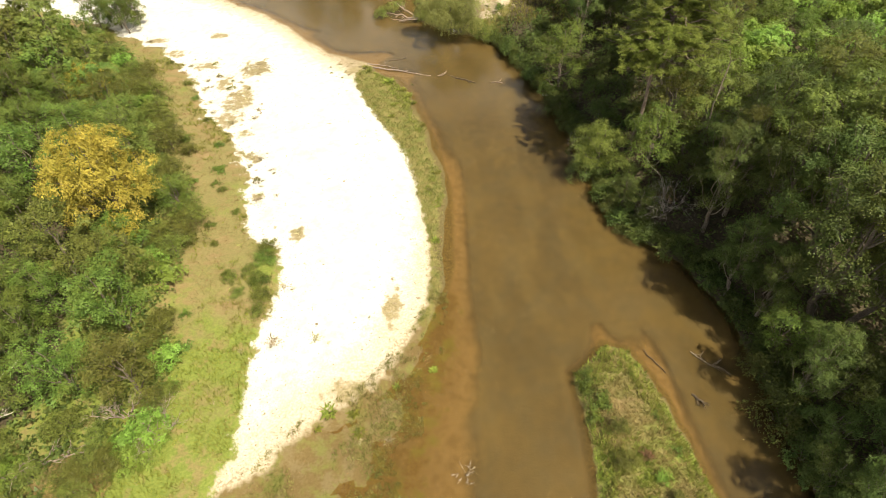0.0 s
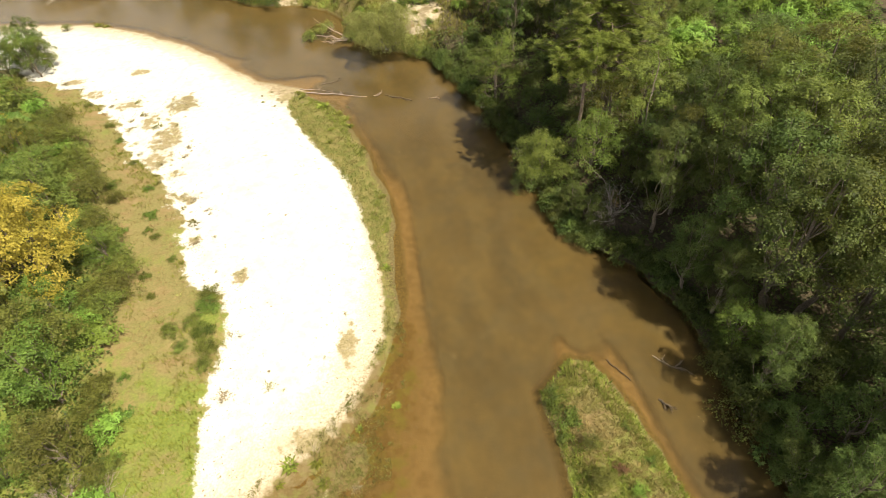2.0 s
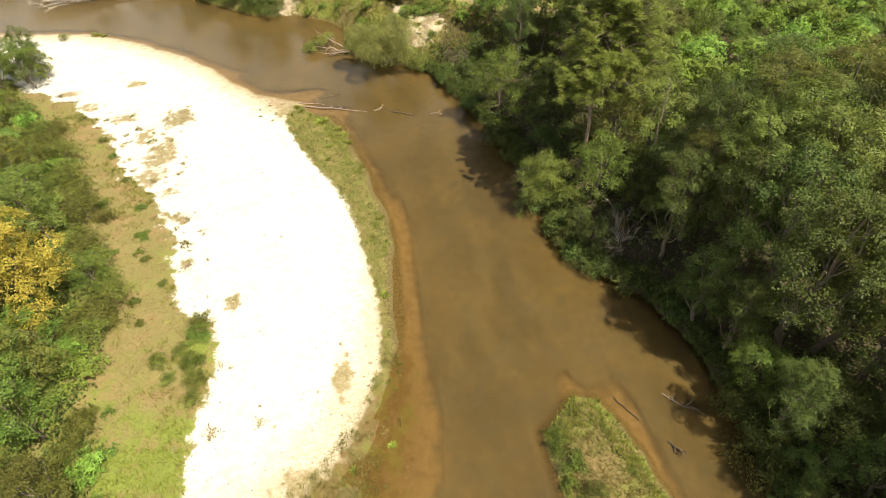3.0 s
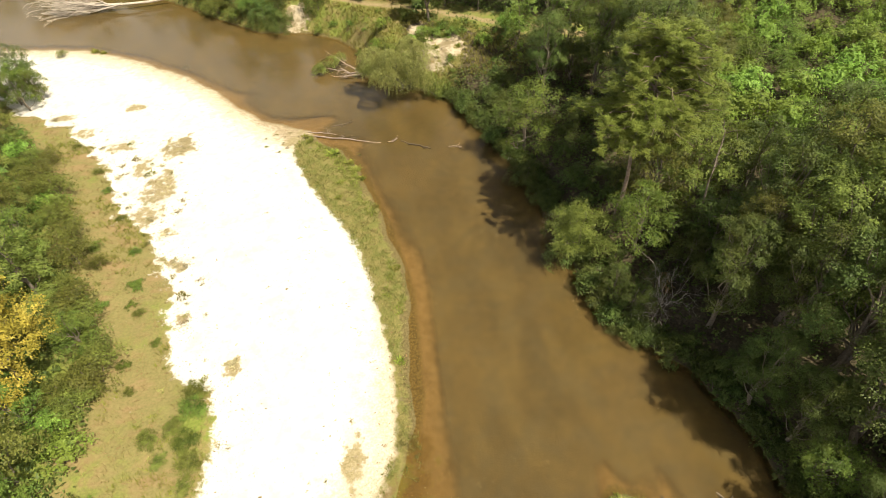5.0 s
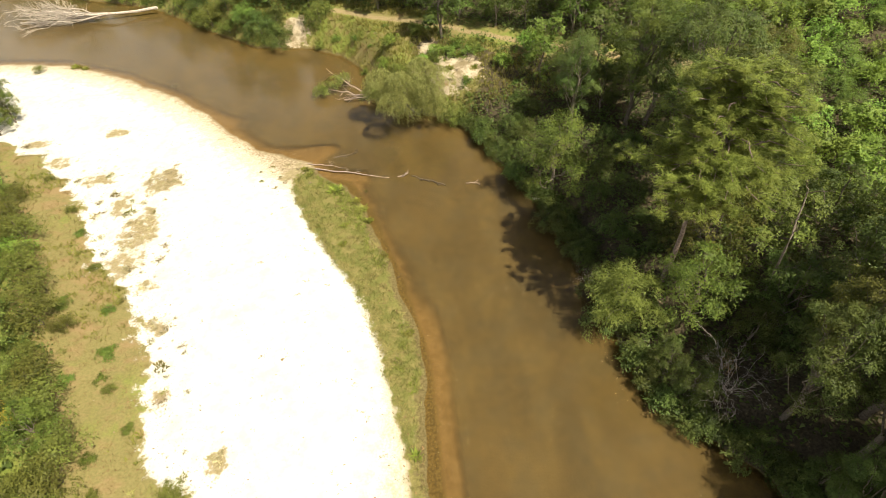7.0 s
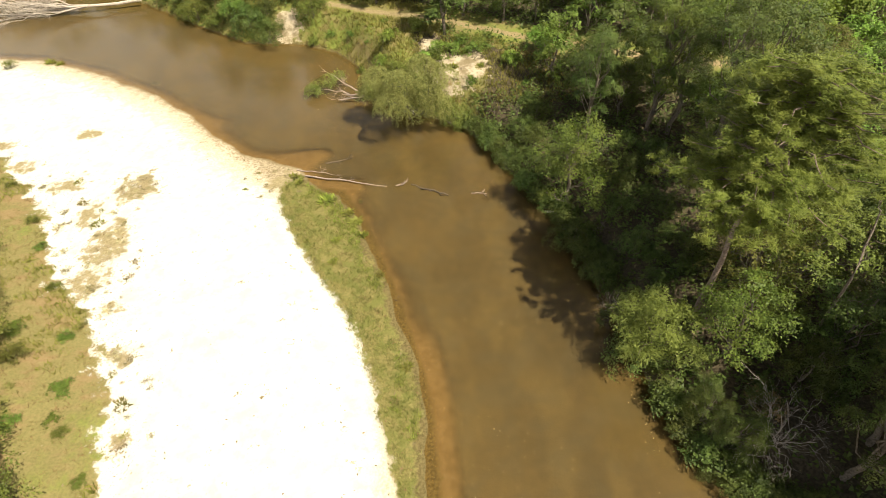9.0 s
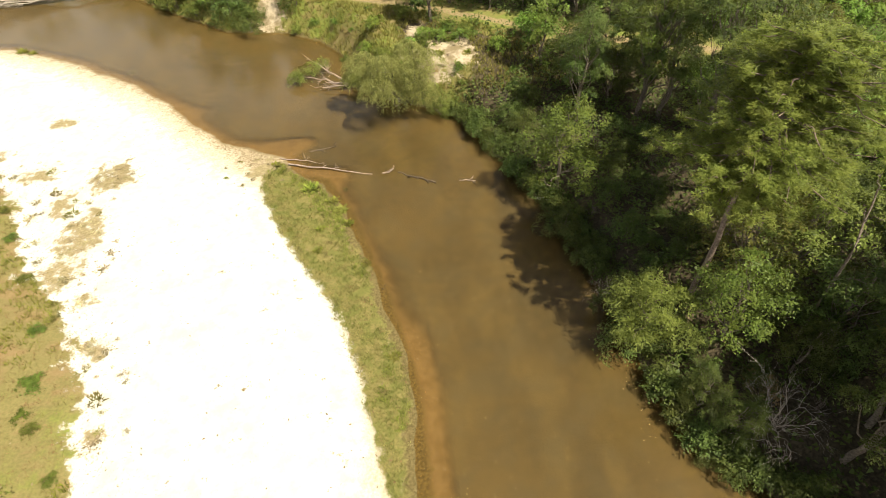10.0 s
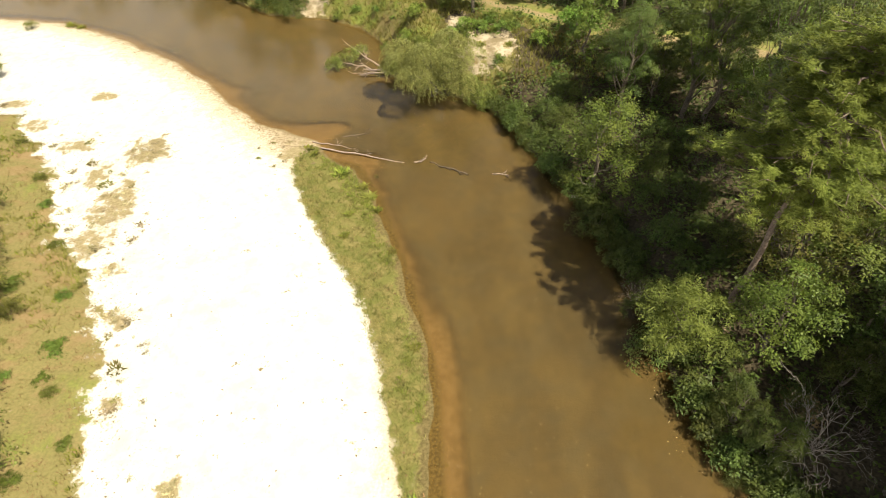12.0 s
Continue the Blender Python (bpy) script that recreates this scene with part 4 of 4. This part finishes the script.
# ---- left bank ----
plant("yellow", -27.0, 34.0, 0.98, 40, high=1.3)
TAKEN.append((-27.0, 34.0, 3.2))
for key, x, y, s in (("shrub2", -22.2, 33.2, 1.0), ("shrub2", -24.2, 38.2, 1.05), ("shrub2", -22.4, 35.3, 1.0), ("shrub2", -25.4, 40.2, 1.05), ("shrub2", -27.2, 45.6, 1.0),
                     ("shrub2", -25.6, 45.2, 0.55), ("shrub2", -28.5, 48.6, 0.95), ("shrub2", -30.1, 51.5, 1.0), ("shrub2", -32.0, 55.2, 1.05), ("shrub2", -34.6, 60.8, 0.7)):
    plant(key, x, y, s)
    TAKEN.append((x, y, 1.2 * s))
for key, x, y, s in [("tree5", -24.8, 26.8, 1.0), ("tree3", -28.8, 28.6, 1.15), ("tree2", -31.2, 44.8, 0.95), ("tree0", -42.4, 76.4, 0.72), ("tree2", -41.6, 72.8, 0.78), ("tree0", -44.8, 72.6, 0.85), ("tree3", -45.5, 76.5, 0.8), ("tree0", -44.0, 79.2, 0.75), ("tree3", -40.9, 75.0, 0.55), ("tree2", -43.2, 74.4, 0.8), ("tree4", -23.2, 36.0, 0.62), ("tree5", -21.3, 18.8, 0.85),
                     ("yellow", -37.5, 53.5, 0.62), ("tree5", -33.5, 50.2, 0.9)]:
    plant(key, x, y, s)
    TAKEN.append((x, y, 1.7 * s))


def left_rule(x, y, g):
    w = g[4]
    if w < (-1.2 if y < 16 else 0.0) or x < -30.5 - 0.5 * (y - 12) or y < 8:
        return None
    if y < 15.5 and x > -29:
        return pick("weed", "shrub4", "shrub2", "weed"), RNG.uniform(0.45, 0.75), 0.75
    if w < 2.2:
        return pick("shrub2", "shrub2", "weed", "shrub2", "shrub4"), RNG.uniform(0.5, 0.9), 1.0
    s = RNG.uniform(0.7, 1.15)
    return pick("tree3", "tree2", "tree5", "tree2", "tree4", "tree4", "shrub2").replace("tree", "tree" if y < 52 else "wood"), s, 1.9 * s + 0.25


fill(-72, -17, 4, 84, 6000, left_rule)
for x, y, s in [(-26.5, 47.4, 0.42), (-22.9, 46.4, 0.30), (-19.9, 32.5, 0.25), (-15.3, 31.9, 0.50), (-15.2, 30.6, 0.55), (-16.2, 29.4, 0.42), (-15.3, 28.3, 0.5), (-14.8, 26.8, 0.52), (-14.9, 25.4, 0.4), (-17.6, 28.7, 0.45), (-16.8, 27.2, 0.34), (-20.8, 34.7, 0.3), (-19.0, 36.5, 0.25), (-21.0, 39.6, 0.28), (-25.4, 51.2, 0.3), (-22.0, 42.6, 0.24), (-29.6, 58.6, 0.34), (-33.2, 63.6, 0.3), (-27.8, 55.4, 0.30), (-24.0, 40.4, 0.36)]:
    plant(pick("shrub1", "shrub2", "shrub2", "shrub1"), x, y, s * 1.05, high=0.5)
plant("shrub2", -42.7, 86.6, 0.42)
for i in range(40):
    x, y = RNG.uniform(-24, -16.5), RNG.uniform(11, 27)
    if -1.6 < float(inside_distance(x, y, WOOD)) < 1.0:
        plant(pick("weed", "shrub2", "weed", "shrub4"), x, y, RNG.uniform(0.35, 0.7), high=0.8)
for i in range(26):
    x, y = 6.2 + RNG.normal(0, 2.2), 72.6 + RNG.normal(0, 2.0)
    if float(zones(np.array([x]), np.array([y]))[1][0]) > 0.4:
        plant(pick("fresh", "olive", "weed", "tan"), x, y, RNG.uniform(0.5, 1.1), sink=0.03)
plant("bare", 18.0, 33.4, 1.2, 20)
plant("bare", 13.1, 44.0, 0.62, 120)
plant("withered", 18.6, 35.6, 0.6)
plant("greybush", -21.6, 16.9, 1.0, z=1.6)
plant("greybush", -18.8, 15.7, 1.1)

for i in range(34):
    x, y = RNG.uniform(-40, -14), RNG.uniform(16, 70)
    g = zones(np.array([x]), np.array([y]))
    if g[3][0] > 0.6 and g[4][0] < 0.5:
        plant(pick("weed", "olive", "olive"), x, y, RNG.uniform(0.4, 1.0), sink=0.03, high=0.45)

# ---- plants of the island ----
for key, x, y, s in [("weed", 9.3, 17.0, 0.85), ("weed", 8.8, 18.2, 0.7), ("shrub2", 10.1, 15.1, 0.40), ("shrub2", 10.1, 12.9, 0.46), ("weed", 8.9, 19.1, 0.6), ("withered", 11.3, 13.4, 0.26), ("weed", 8.8, 15.9, 0.5), ("shrub4", 12.0, 11.9, 0.30), ("shrub2", 12.5, 10.6, 0.34), ("weed", 13.3, 13.6, 0.4), ("weed", 12.7, 16.0, 0.35)]:
    plant(key, x, y, s, sink=0.04)

# ---- tufts on the sand ----
for i, (x, y) in enumerate([(-30.7, 63.2), (-27.7, 63.5), (-27.6, 59.6), (-26.2, 55.0), (-25.3, 52.9), (-24.4, 57.7), (-20.3, 53.0), (-22.8, 50.8), (-21.1, 48.6), (-22.4, 47.2), (-19.5, 45.0), (-18.5, 44.4), (-17.0, 42.6),
                            (-18.1, 41.0), (-17.5, 38.4), (-35.4, 67.9), (-37.9, 70.1), (-26.4, 60.5), (-23.5, 58.9), (-27.5, 57.8), (-20.4, 51.5), (-19.4, 43.2), (-13.1, 34.0), (-13.3, 22.8), (-10.2, 23.0), (-15.2, 32.9), (-13.4, 28.0)]):
    plant("olive" if i % 4 == 1 else "tan", x, y, RNG.uniform(0.7, 1.25), sink=0.02)
    for _ in range(2):
        plant("tan" if RNG.random() < 0.7 else "olive", x + RNG.normal(0, 0.9), y + RNG.normal(0, 0.9), RNG.uniform(0.25, 0.6), sink=0.01)
for i in range(26):
    an, r = i * 2.4, math.sqrt((i + 0.5) / 26)
    plant("tan", -22.4 + 1.6 * r * math.cos(an), 61.9 + 1.5 * r * math.sin(an), RNG.uniform(0.5, 0.9), sink=0.02, high=0.6)
    plant("tan", -23.0 + 1.4 * r * math.cos(an), 55.0 + 2.6 * r * math.sin(an), RNG.uniform(0.4, 0.9), sink=0.02, high=0.7)
for i in range(34):
    x, y = RNG.uniform(-8.5, -3.0), RNG.uniform(16.5, 29)
    if float(inside_distance(x, y, LEFT)) > 0.2:
        plant("tan" if i % 3 else "olive", x, y, RNG.uniform(0.1, 0.3), sink=0.01)
for i in range(22):
    plant("tan" if i % 2 else "olive", RNG.uniform(-13.5, -8.6), RNG.uniform(59.0, 63.0), RNG.uniform(0.2, 0.5), sink=0.01)
for i in range(60):
    x, y = RNG.uniform(-12.5, -1.2), RNG.uniform(9, 25)
    if float(inside_distance(x, y, FLATS)) > 0.1 and float(inside_distance(x, y, LEFT)) > -0.3:
        plant(pick("olive", "fresh", "olive", "tan"), x, y, RNG.uniform(0.3, 0.8), sink=0.02, high=0.7)
for x, y, s in [(-6.3, 58.0, 1.1), (-4.0, 55.0, 0.9), (-4.6, 56.2, 0.8), (-3.5, 53.6, 0.7), (-3.6, 57.9, 0.4), (-25.6, 80.9, 0.9), (-38.6, 87.2, 1.0), (-37.4, 86.6, 0.8), (-9.2, 61.6, 0.7), (-8.7, 60.8, 0.6), (-2.3, 49.4, 0.6), (-8.6, 17.2, 0.9)]:
    plant("fresh", x, y, s, sink=0.03)

for i in range(90):
    x, y = RNG.uniform(-10, 0.2), RNG.uniform(26, 60)
    if float(zones(np.array([x]), np.array([y]))[5][0]) > 0.15:
        plant("olive" if i % 5 else "fresh", x, y, RNG.uniform(0.35, 0.8), sink=0.02, high=0.9)

# ---- driftwood and fallen trees ----


def limb(name, label, path, r0, r1, seed, mat, sprigs=4, reach=1.0, depth=1, category="driftwood"):
    """A fallen limb along a path, with broken side branches."""
    rng = np.random.default_rng(seed)
    path = np.array(path, float)
    k = np.linspace(0, 1, 9)
    t = np.linspace(0, 1, len(path))
    line = np.stack([np.interp(k, t, path[:, i]) for i in range(3)], 1)
    line[1:-1] += rng.normal(0, 0.05, (7, 3)) * [1, 1, 0.3]
    pieces = [tube(line, np.linspace(r0, r1, 9), 8)]
    way = path[-1] - path[0]
    way /= np.linalg.norm(way)
    for i in range(sprigs):
        p = line[rng.integers(3, 9)]
        w = way * 0.8 + rng.normal(0, 0.5, 3) * [1, 1, 0.7] + [0, 0, 0.15]
        w /= np.linalg.norm(w)
        branching(rng, p, w, reach * rng.uniform(0.5, 1.0), r1 * 0.8, depth, pieces, 3, 0.5, 0.02)
    return tagged(new(name, fast_mesh(name, *joined(pieces), mat, smooth_shade=True)), label, category)


limb("fallen_log", "pale bare log lying from the sand into the river", [(-8.2, 61.5, 0.16), (-4.5, 60.2, 0.1), (-1.3, 59.1, 0.02)], 0.07, 0.035, 401, TWIGWOOD, 2, 0.5)
limb("fallen_branch", "thin grey branch stranded at the water's edge", [(-9.0, 62.5, 0.12), (-7.2, 62.0, 0.06), (-5.9, 61.4, 0.03)], 0.05, 0.02, 402, TWIGWOOD, 3, 0.6)
limb("sunken_branch", "dark branch just breaking the water", [(-6.5, 63.1, -0.02), (-5.2, 63.2, 0.03), (-4.2, 63.6, -0.03)], 0.09, 0.04, 403, WETWOOD, 2, 0.6)
limb("snag", "broken wet branch sticking out of the river", [(-0.6, 59.2, -0.1), (0.0, 59.0, 0.12), (0.5, 59.2, 0.25)], 0.08, 0.04, 404, TWIGWOOD, 3, 0.5)
limb("snag", "dark crooked branch sticking out of the river", [(0.8, 59.0, 0.0), (2.2, 58.0, 0.05), (3.7, 57.1, 0.02)], 0.06, 0.08, 405, WETWOOD, 3, 0.5)
limb("snag", "small pale branch drifting in the river", [(5.6, 57.1, 0.0), (6.1, 57.0, 0.06), (6.9, 56.8, 0.0)], 0.05, 0.03, 406, TWIGWOOD, 3, 0.5)
limb("fallen_log", "short pale log at the foot of the wooded bank", [(11.0, 53.9, 0.08), (12.5, 53.4, 0.16)], 0.12, 0.10, 407, DEADWOOD, 0)
def bleached_tree():
    """A dead tree in the river: a bare log and a broad brush of fine grey twigs."""
    rng = np.random.default_rng(408)
    line = bent((-31.5, 101.0, 0.9), (-41.0, 100.4, 0.6), rng, 8, 0.03)
    pieces = [tube(line, np.linspace(0.22, 0.15, 8), 8)]
    for i in range(26):
        start = line[-1 - i % 3] + rng.normal(0, 0.1, 3)
        tip = np.array([rng.uniform(-50.5, -43.0), rng.uniform(98.6, 104.0), rng.uniform(0.1, 2.2)])
        limb_path = bent(start, tip, rng, 6, 0.10)
        pieces.append(tube(limb_path, np.linspace(0.13, 0.03, 6) * rng.uniform(0.5, 1.1), 5))
        for _ in range(5):
            w = tip - start + rng.normal(0, 2.6, 3) * [1, 1, 0.6]
            branching(rng, limb_path[rng.integers(2, 6)], w / np.linalg.norm(w), rng.uniform(0.9, 1.7), 0.028, 2, pieces, 3, 0.45, 0.06)
    me = fast_mesh("fallen_tree", *joined(pieces), DEADWOOD, smooth_shade=True)
    tagged(new("fallen_tree", me), "large bleached dead tree fallen into the river", "tree")


bleached_tree()
limb("fallen_log", "bleached log end beside a dead tree", [(-45.5, 101.2, 0.1), (-51.0, 102.0, 0.2)], 0.16, 0.09, 409, DEADWOOD, 3, 1.2)
limb("fallen_branch", "half-drowned branch in the shade of the bank", [(16.6, 20.8, -0.02), (17.4, 19.8, 0.06), (18.4, 19.3, 0.0)], 0.06, 0.04, 410, BARK, 9, 0.8)
limb("snag", "dark driftwood snag standing in the river", [(15.7, 17.6, -0.1), (15.9, 17.2, 0.12), (16.1, 16.8, 0.2)], 0.10, 0.05, 411, WETWOOD, 4, 0.5)
limb("sunken_branch", "thin dark stick lying in the shallows", [(13.4, 21.1, 0.02), (13.8, 20.2, 0.03), (14.4, 19.2, 0.0)], 0.035, 0.03, 412, WETWOOD, 1, 0.3)
limb("fallen_tree", "pale dead tree lying among weeds on the bank", [(-30.5, 13.6, 1.5), (-27.0, 13.5, 1.7), (-23.0, 14.6, 1.9)], 0.2, 0.05, 413, TWIGWOOD, 8, 1.5, 2, "tree")
limb("fallen_branch", "pale dead branch caught in green bushes", [(-32.5, 18.0, 1.5), (-30.9, 19.2, 2.4), (-29.6, 20.6, 3.0)], 0.09, 0.03, 414, DEADWOOD, 3, 1.2)
limb("fallen_branch", "pale dead branch caught in green bushes", [(-32.0, 16.6, 1.4), (-30.3, 16.8, 1.8), (-28.6, 17.4, 2.2)], 0.08, 0.03, 415, DEADWOOD, 3, 1.0)
limb("dead_tree", "dead leaning tree trunk among green crowns", [(22.4, 38.2, 1.5), (21.5, 38.0, 8.8), (22.5, 39.6, 11.5)], 0.09, 0.04, 416, BARK, 6, 1.0, 1, "tree")
plant("withered", -24.0, 12.4, 1.0, high=0.6)
plant("withered", -21.9, 12.6, 0.6, high=0.6)
plant("paletwigs", 0.3, 12.9, 1.7, z=0.02)
plant("twigs", -1.2, 46.9, 0.6, z=0.03)
plant("twigs", 18.0, 11.3, 0.7, z=0.02)


def drowned_willow():
    """A willow limb that fell into the river, still in leaf at its end."""
    rng = np.random.default_rng(421)
    ob = thing("fallen_willow", "fallen willow limb in the river with sparse olive leaves", "tree", -2.8, 72.6, 0.3)
    pieces = []
    for a, b, r in [((0, 0, 0.3), (-4.2, 2.2, 0.25), 0.12), ((-0.4, 0.6, 0.3), (-3.4, 3.6, 1.1), 0.10), ((-0.2, 0.0, 0.2), (-2.6, 0.2, 0.1), 0.09)]:
        line = bent(a, b, rng, 7, 0.08)
        pieces.append(tube(line, np.linspace(r, 0.03, 7), 7))
        w = np.array(b, float) - a
        w /= np.linalg.norm(w)
        for _ in range(5):
            ww = w + rng.normal(0, 0.5, 3) * [1, 1, 0.6]
            branching(rng, line[rng.integers(2, 7)], ww / np.linalg.norm(ww), 0.9, 0.03, 1, pieces, 3, 0.5, 0.05)
    part("trunk", fast_mesh("trunk", *joined(pieces), TWIGWOOD, smooth_shade=True), ob)
    lb = [(-4.6, 2.3, 0.5, 0.9, 0.7), (-3.6, 2.9, 0.7, 0.9, 0.7), (-5.3, 2.0, 0.3, 0.7, 0.6), (-2.6, 3.4, 0.7, 0.8, 0.8)]
    part("foliage", crown(lb, 3600, 0.15, 0.07, rng, LEAF_OLIVE, "foliage", low=-0.3), ob)


drowned_willow()


def pebble(name, label, x, y, z, size, mat, seed):
    bm = bmesh.new()
    bmesh.ops.create_icosphere(bm, subdivisions=2, radius=size)
    for v in bm.verts:
        v.co *= 1 + 0.25 * noise.noise(v.co * 3 + Vector((seed, 0, 0)))
        v.co.z *= 0.6
    me = bpy.data.meshes.new(name)
    bm.to_mesh(me)
    bm.free()
    me.materials.append(mat)
    me.shade_smooth()
    ob = new(name, me)
    ob.matrix_basis = pose(x, y, z)
    return tagged(ob, label, "stone")


STONE = bark_material("pale_stone", (0.50, 0.46, 0.40), (0.72, 0.69, 0.63))
pebble("stone", "pale rounded stone at the foot of the willow", 2.0, 69.7, 0.1, 0.32, STONE, 3)

# ---- grass ----
GR = np.random.default_rng(21)


def grass_where(name, label, mat, box, count, rule, tall, wide, per=5):
    x, y = scatter(*box, count, GR)
    keep = rule(x, y, zones(x, y))
    x, y = x[keep], y[keep]
    ob = new(name, grass(x, y, ground_z(x, y), tall, wide, GR, mat, name, per))
    tagged(ob, label, "grass", kind="stuff")


def green_share(x, y):
    return 1.4 * fnoise(x, y, 3.5, 61) + 0.9 * fnoise(x, y, 0.9, 67) + 1.2 * smooth(15, 33, y)


grass_where("dry_grass", "straw-coloured dry grass on the bank", BLADE_DRY, (-46, -13, 4, 78), 60000,
            lambda x, y, g: (g[3] > 0.0) & (g[4] < 1.2) & (green_share(x, y) > 0.75) & (fnoise(x, y, 0.8, 69) > -0.1), 0.11, 0.045, 3)
grass_where("green_grass", "fresh green grass and weeds on the bank", BLADE_GREEN, (-46, -13, 4, 78), 80000,
            lambda x, y, g: (g[3] > 0.0) & (g[4] < 2.5) & (green_share(x, y) < 0.9) & (fnoise(x, y, 1.7, 79) > -0.3), 0.24, 0.04, 4)
grass_where("river_edge_grass", "low olive-green grass along the sand bar's edge", BLADE_BAR, (-12, 1, 22, 63), 30000,
            lambda x, y, g: (g[5] > -0.1 + 0.7 * fnoise(x, y, 1.0, 63)) & (g[0] > 0.0) & (fnoise(x, y, 0.9, 68) > -0.25), 0.17, 0.035, 4)
grass_where("river_edge_weeds", "brighter green weeds along the water's edge", BLADE_GREEN, (-12, 1, 34, 63), 24000,
            lambda x, y, g: (g[5] > 0.0) & (g[0] > 0.0) & (g[0] < 1.5 + 1.2 * fnoise(x, y, 1.5, 73)) & (fnoise(x, y, 2.2, 75) > 0.22 - 0.45 * smooth(44, 54, y)), 0.18, 0.035, 4)
grass_where("island_grass", "thick green and straw grass on the river island", BLADE_GREEN, (7, 16, -5, 22), 12000,
            lambda x, y, g: (g[2] > 0.1) & (fnoise(x, y, 1.6, 71) < 0.35 - 0.7 * smooth(0.6, 2.0, g[2])), 0.30, 0.045, 5)
grass_where("island_straw", "straw-coloured dry grass on the river island", BLADE_DRY, (7, 16, -5, 22), 12000,
            lambda x, y, g: (g[2] > 0.4) & (fnoise(x, y, 1.6, 71) > -0.45), 0.28, 0.04, 5)
grass_where("flats_grass", "sparse weeds on the half-drowned sand flats", BLADE_BAR, (-13, 0, 5, 27), 26000,
            lambda x, y, g: (ground_z(x, y, g) > -0.10) & (inside_distance(x, y, FLATS) > -0.8) & (g[0] > -0.4) & (fnoise(x, y, 1.6, 65) + 0.4 * fnoise(x, y, 0.5, 66) > 0.0), 0.15, 0.045, 4)
grass_where("far_grass", "tall yellow-green grass on the far bank", BLADE_FAR, (-34, 26, 66, 100), 50000,
            lambda x, y, g: (g[1] > 0.2) & (g[1] < 10) & (g[6] < 0.4) & (g[7] > 0.9), 0.42, 0.06, 3)


def litter():
    """Dark bits of bark and leaf strewn on the sand."""
    x, y = scatter(-30, 0, 13, 84, 15000, GR)
    g = zones(x, y)
    near = np.exp(-np.abs(g[0]) / 1.6) + 0.6 * np.exp(-np.abs(g[3]) / 2.0) + 0.02
    keep = (g[0] > 0.1) & (g[3] < 0) & (GR.random(len(x)) < near * 0.5)
    x, y = x[keep], y[keep]
    p = np.stack([x, y, ground_z(x, y) + 0.02], 1)
    v, f = leaves(p, GR.normal(0, 0.3, p.shape) + [0, 0, 1], 0.16, 0.07, GR)
    tagged(new("sand_litter", fast_mesh("sand_litter", v, f, LEAF_BROWN)), "dark bark and leaf bits strewn on the sand", "litter", kind="stuff")


def floaters():
    """Fallen leaves afloat on the river."""
    x, y = scatter(-12, 20, 8, 72, 2600, GR)
    g = zones(x, y)
    keep = (np.maximum(np.maximum(g[0], g[1]), g[2]) < -0.4) & (fnoise(x, y, 5, 91) > 0.0)
    x, y = x[keep], y[keep]
    p = np.stack([x, y, np.full(len(x), 0.012)], 1)
    v, f = leaves(p, np.tile([0.0, 0.0, 1.0], (len(x), 1)), 0.065, 0.05, GR, None, 0.0)
    tagged(new("floating_leaves", fast_mesh("floating_leaves", v, f, BLADE_TAN)), "pale fallen leaves afloat on the brown water", "leaves", kind="stuff")


def undergrowth():
    """Ferns, seedlings and brambles that cover the floor of the woods."""
    x, y = scatter(-70, 62, 5, 104, 46000, GR)
    g = zones(x, y)
    seen = (x < 32 + 0.545 * (y - 8)) & (x > -32 - 0.5 * (y - 12)) & (y < 99 - 0.25 * x) & ~((x < 13) & (y > 68) & (y < 88) & (g[1] < 9))
    keep = ((g[1] > 0.1) | (g[4] > -0.3)) & seen & (g[7] > 1.2) & (g[6] < 0.45) & ~((x > 16) & (x < 27.5) & (y > 26) & (y < 36.5) & (GR.random(len(x)) < 0.65))
    x, y = np.repeat(x[keep], 7), np.repeat(y[keep], 7)
    x, y = x + GR.normal(0, 0.3, len(x)), y + GR.normal(0, 0.3, len(x))
    p = np.stack([x, y, ground_z(x, y) + GR.uniform(0.05, 0.9, len(x))], 1)
    v, f = small_leaves(p, GR.normal(0, 0.4, p.shape) + [0, 0, 1], 0.26, 0.19, GR)
    # dark leaf colour chosen to deepen the shaded gaps between crowns
    tagged(new("undergrowth", fast_mesh("undergrowth", v, f, LEAF_DARK)), "low leafy undergrowth on the woodland floor", "undergrowth", kind="stuff")


def far_woods():
    """The rest of the woods around, as one rough canopy."""
    rng = np.random.default_rng(95)
    x, y = rng.uniform(-150, 150, 3000), rng.uniform(-90, 200, 3000)
    g = zones(x, y)
    seen = (x < 32 + 0.545 * (y - 8)) & (x > -32 - 0.5 * (y - 12)) & (y < 99 - 0.25 * x) & (y > 6)
    keep = ((g[1] > 3) | (g[4] > 2)) & ~seen
    x, y = x[keep], y[keep]
    z = ground_z(x, y) + rng.uniform(3.5, 7.5, len(x))
    c = np.repeat(np.stack([x, y, z], 1), 22, 0)
    d = rng.normal(0, 1, c.shape)
    d /= np.linalg.norm(d, axis=1)[:, None]
    d[:, 2] = np.abs(d[:, 2])
    p = c + d * [2.6, 2.6, 2.2] - [0, 0, 1.2]
    v, f = leaves(p, d + [0, 0, 0.5] + rng.normal(0, 0.35, d.shape), 1.5, 1.1, rng)
    tagged(new("far_woods", fast_mesh("far_woods", v, f, LEAF_MID)), "dense green woods spreading away from the river", "woods", kind="stuff")


litter()
floaters()
far_woods()
undergrowth()
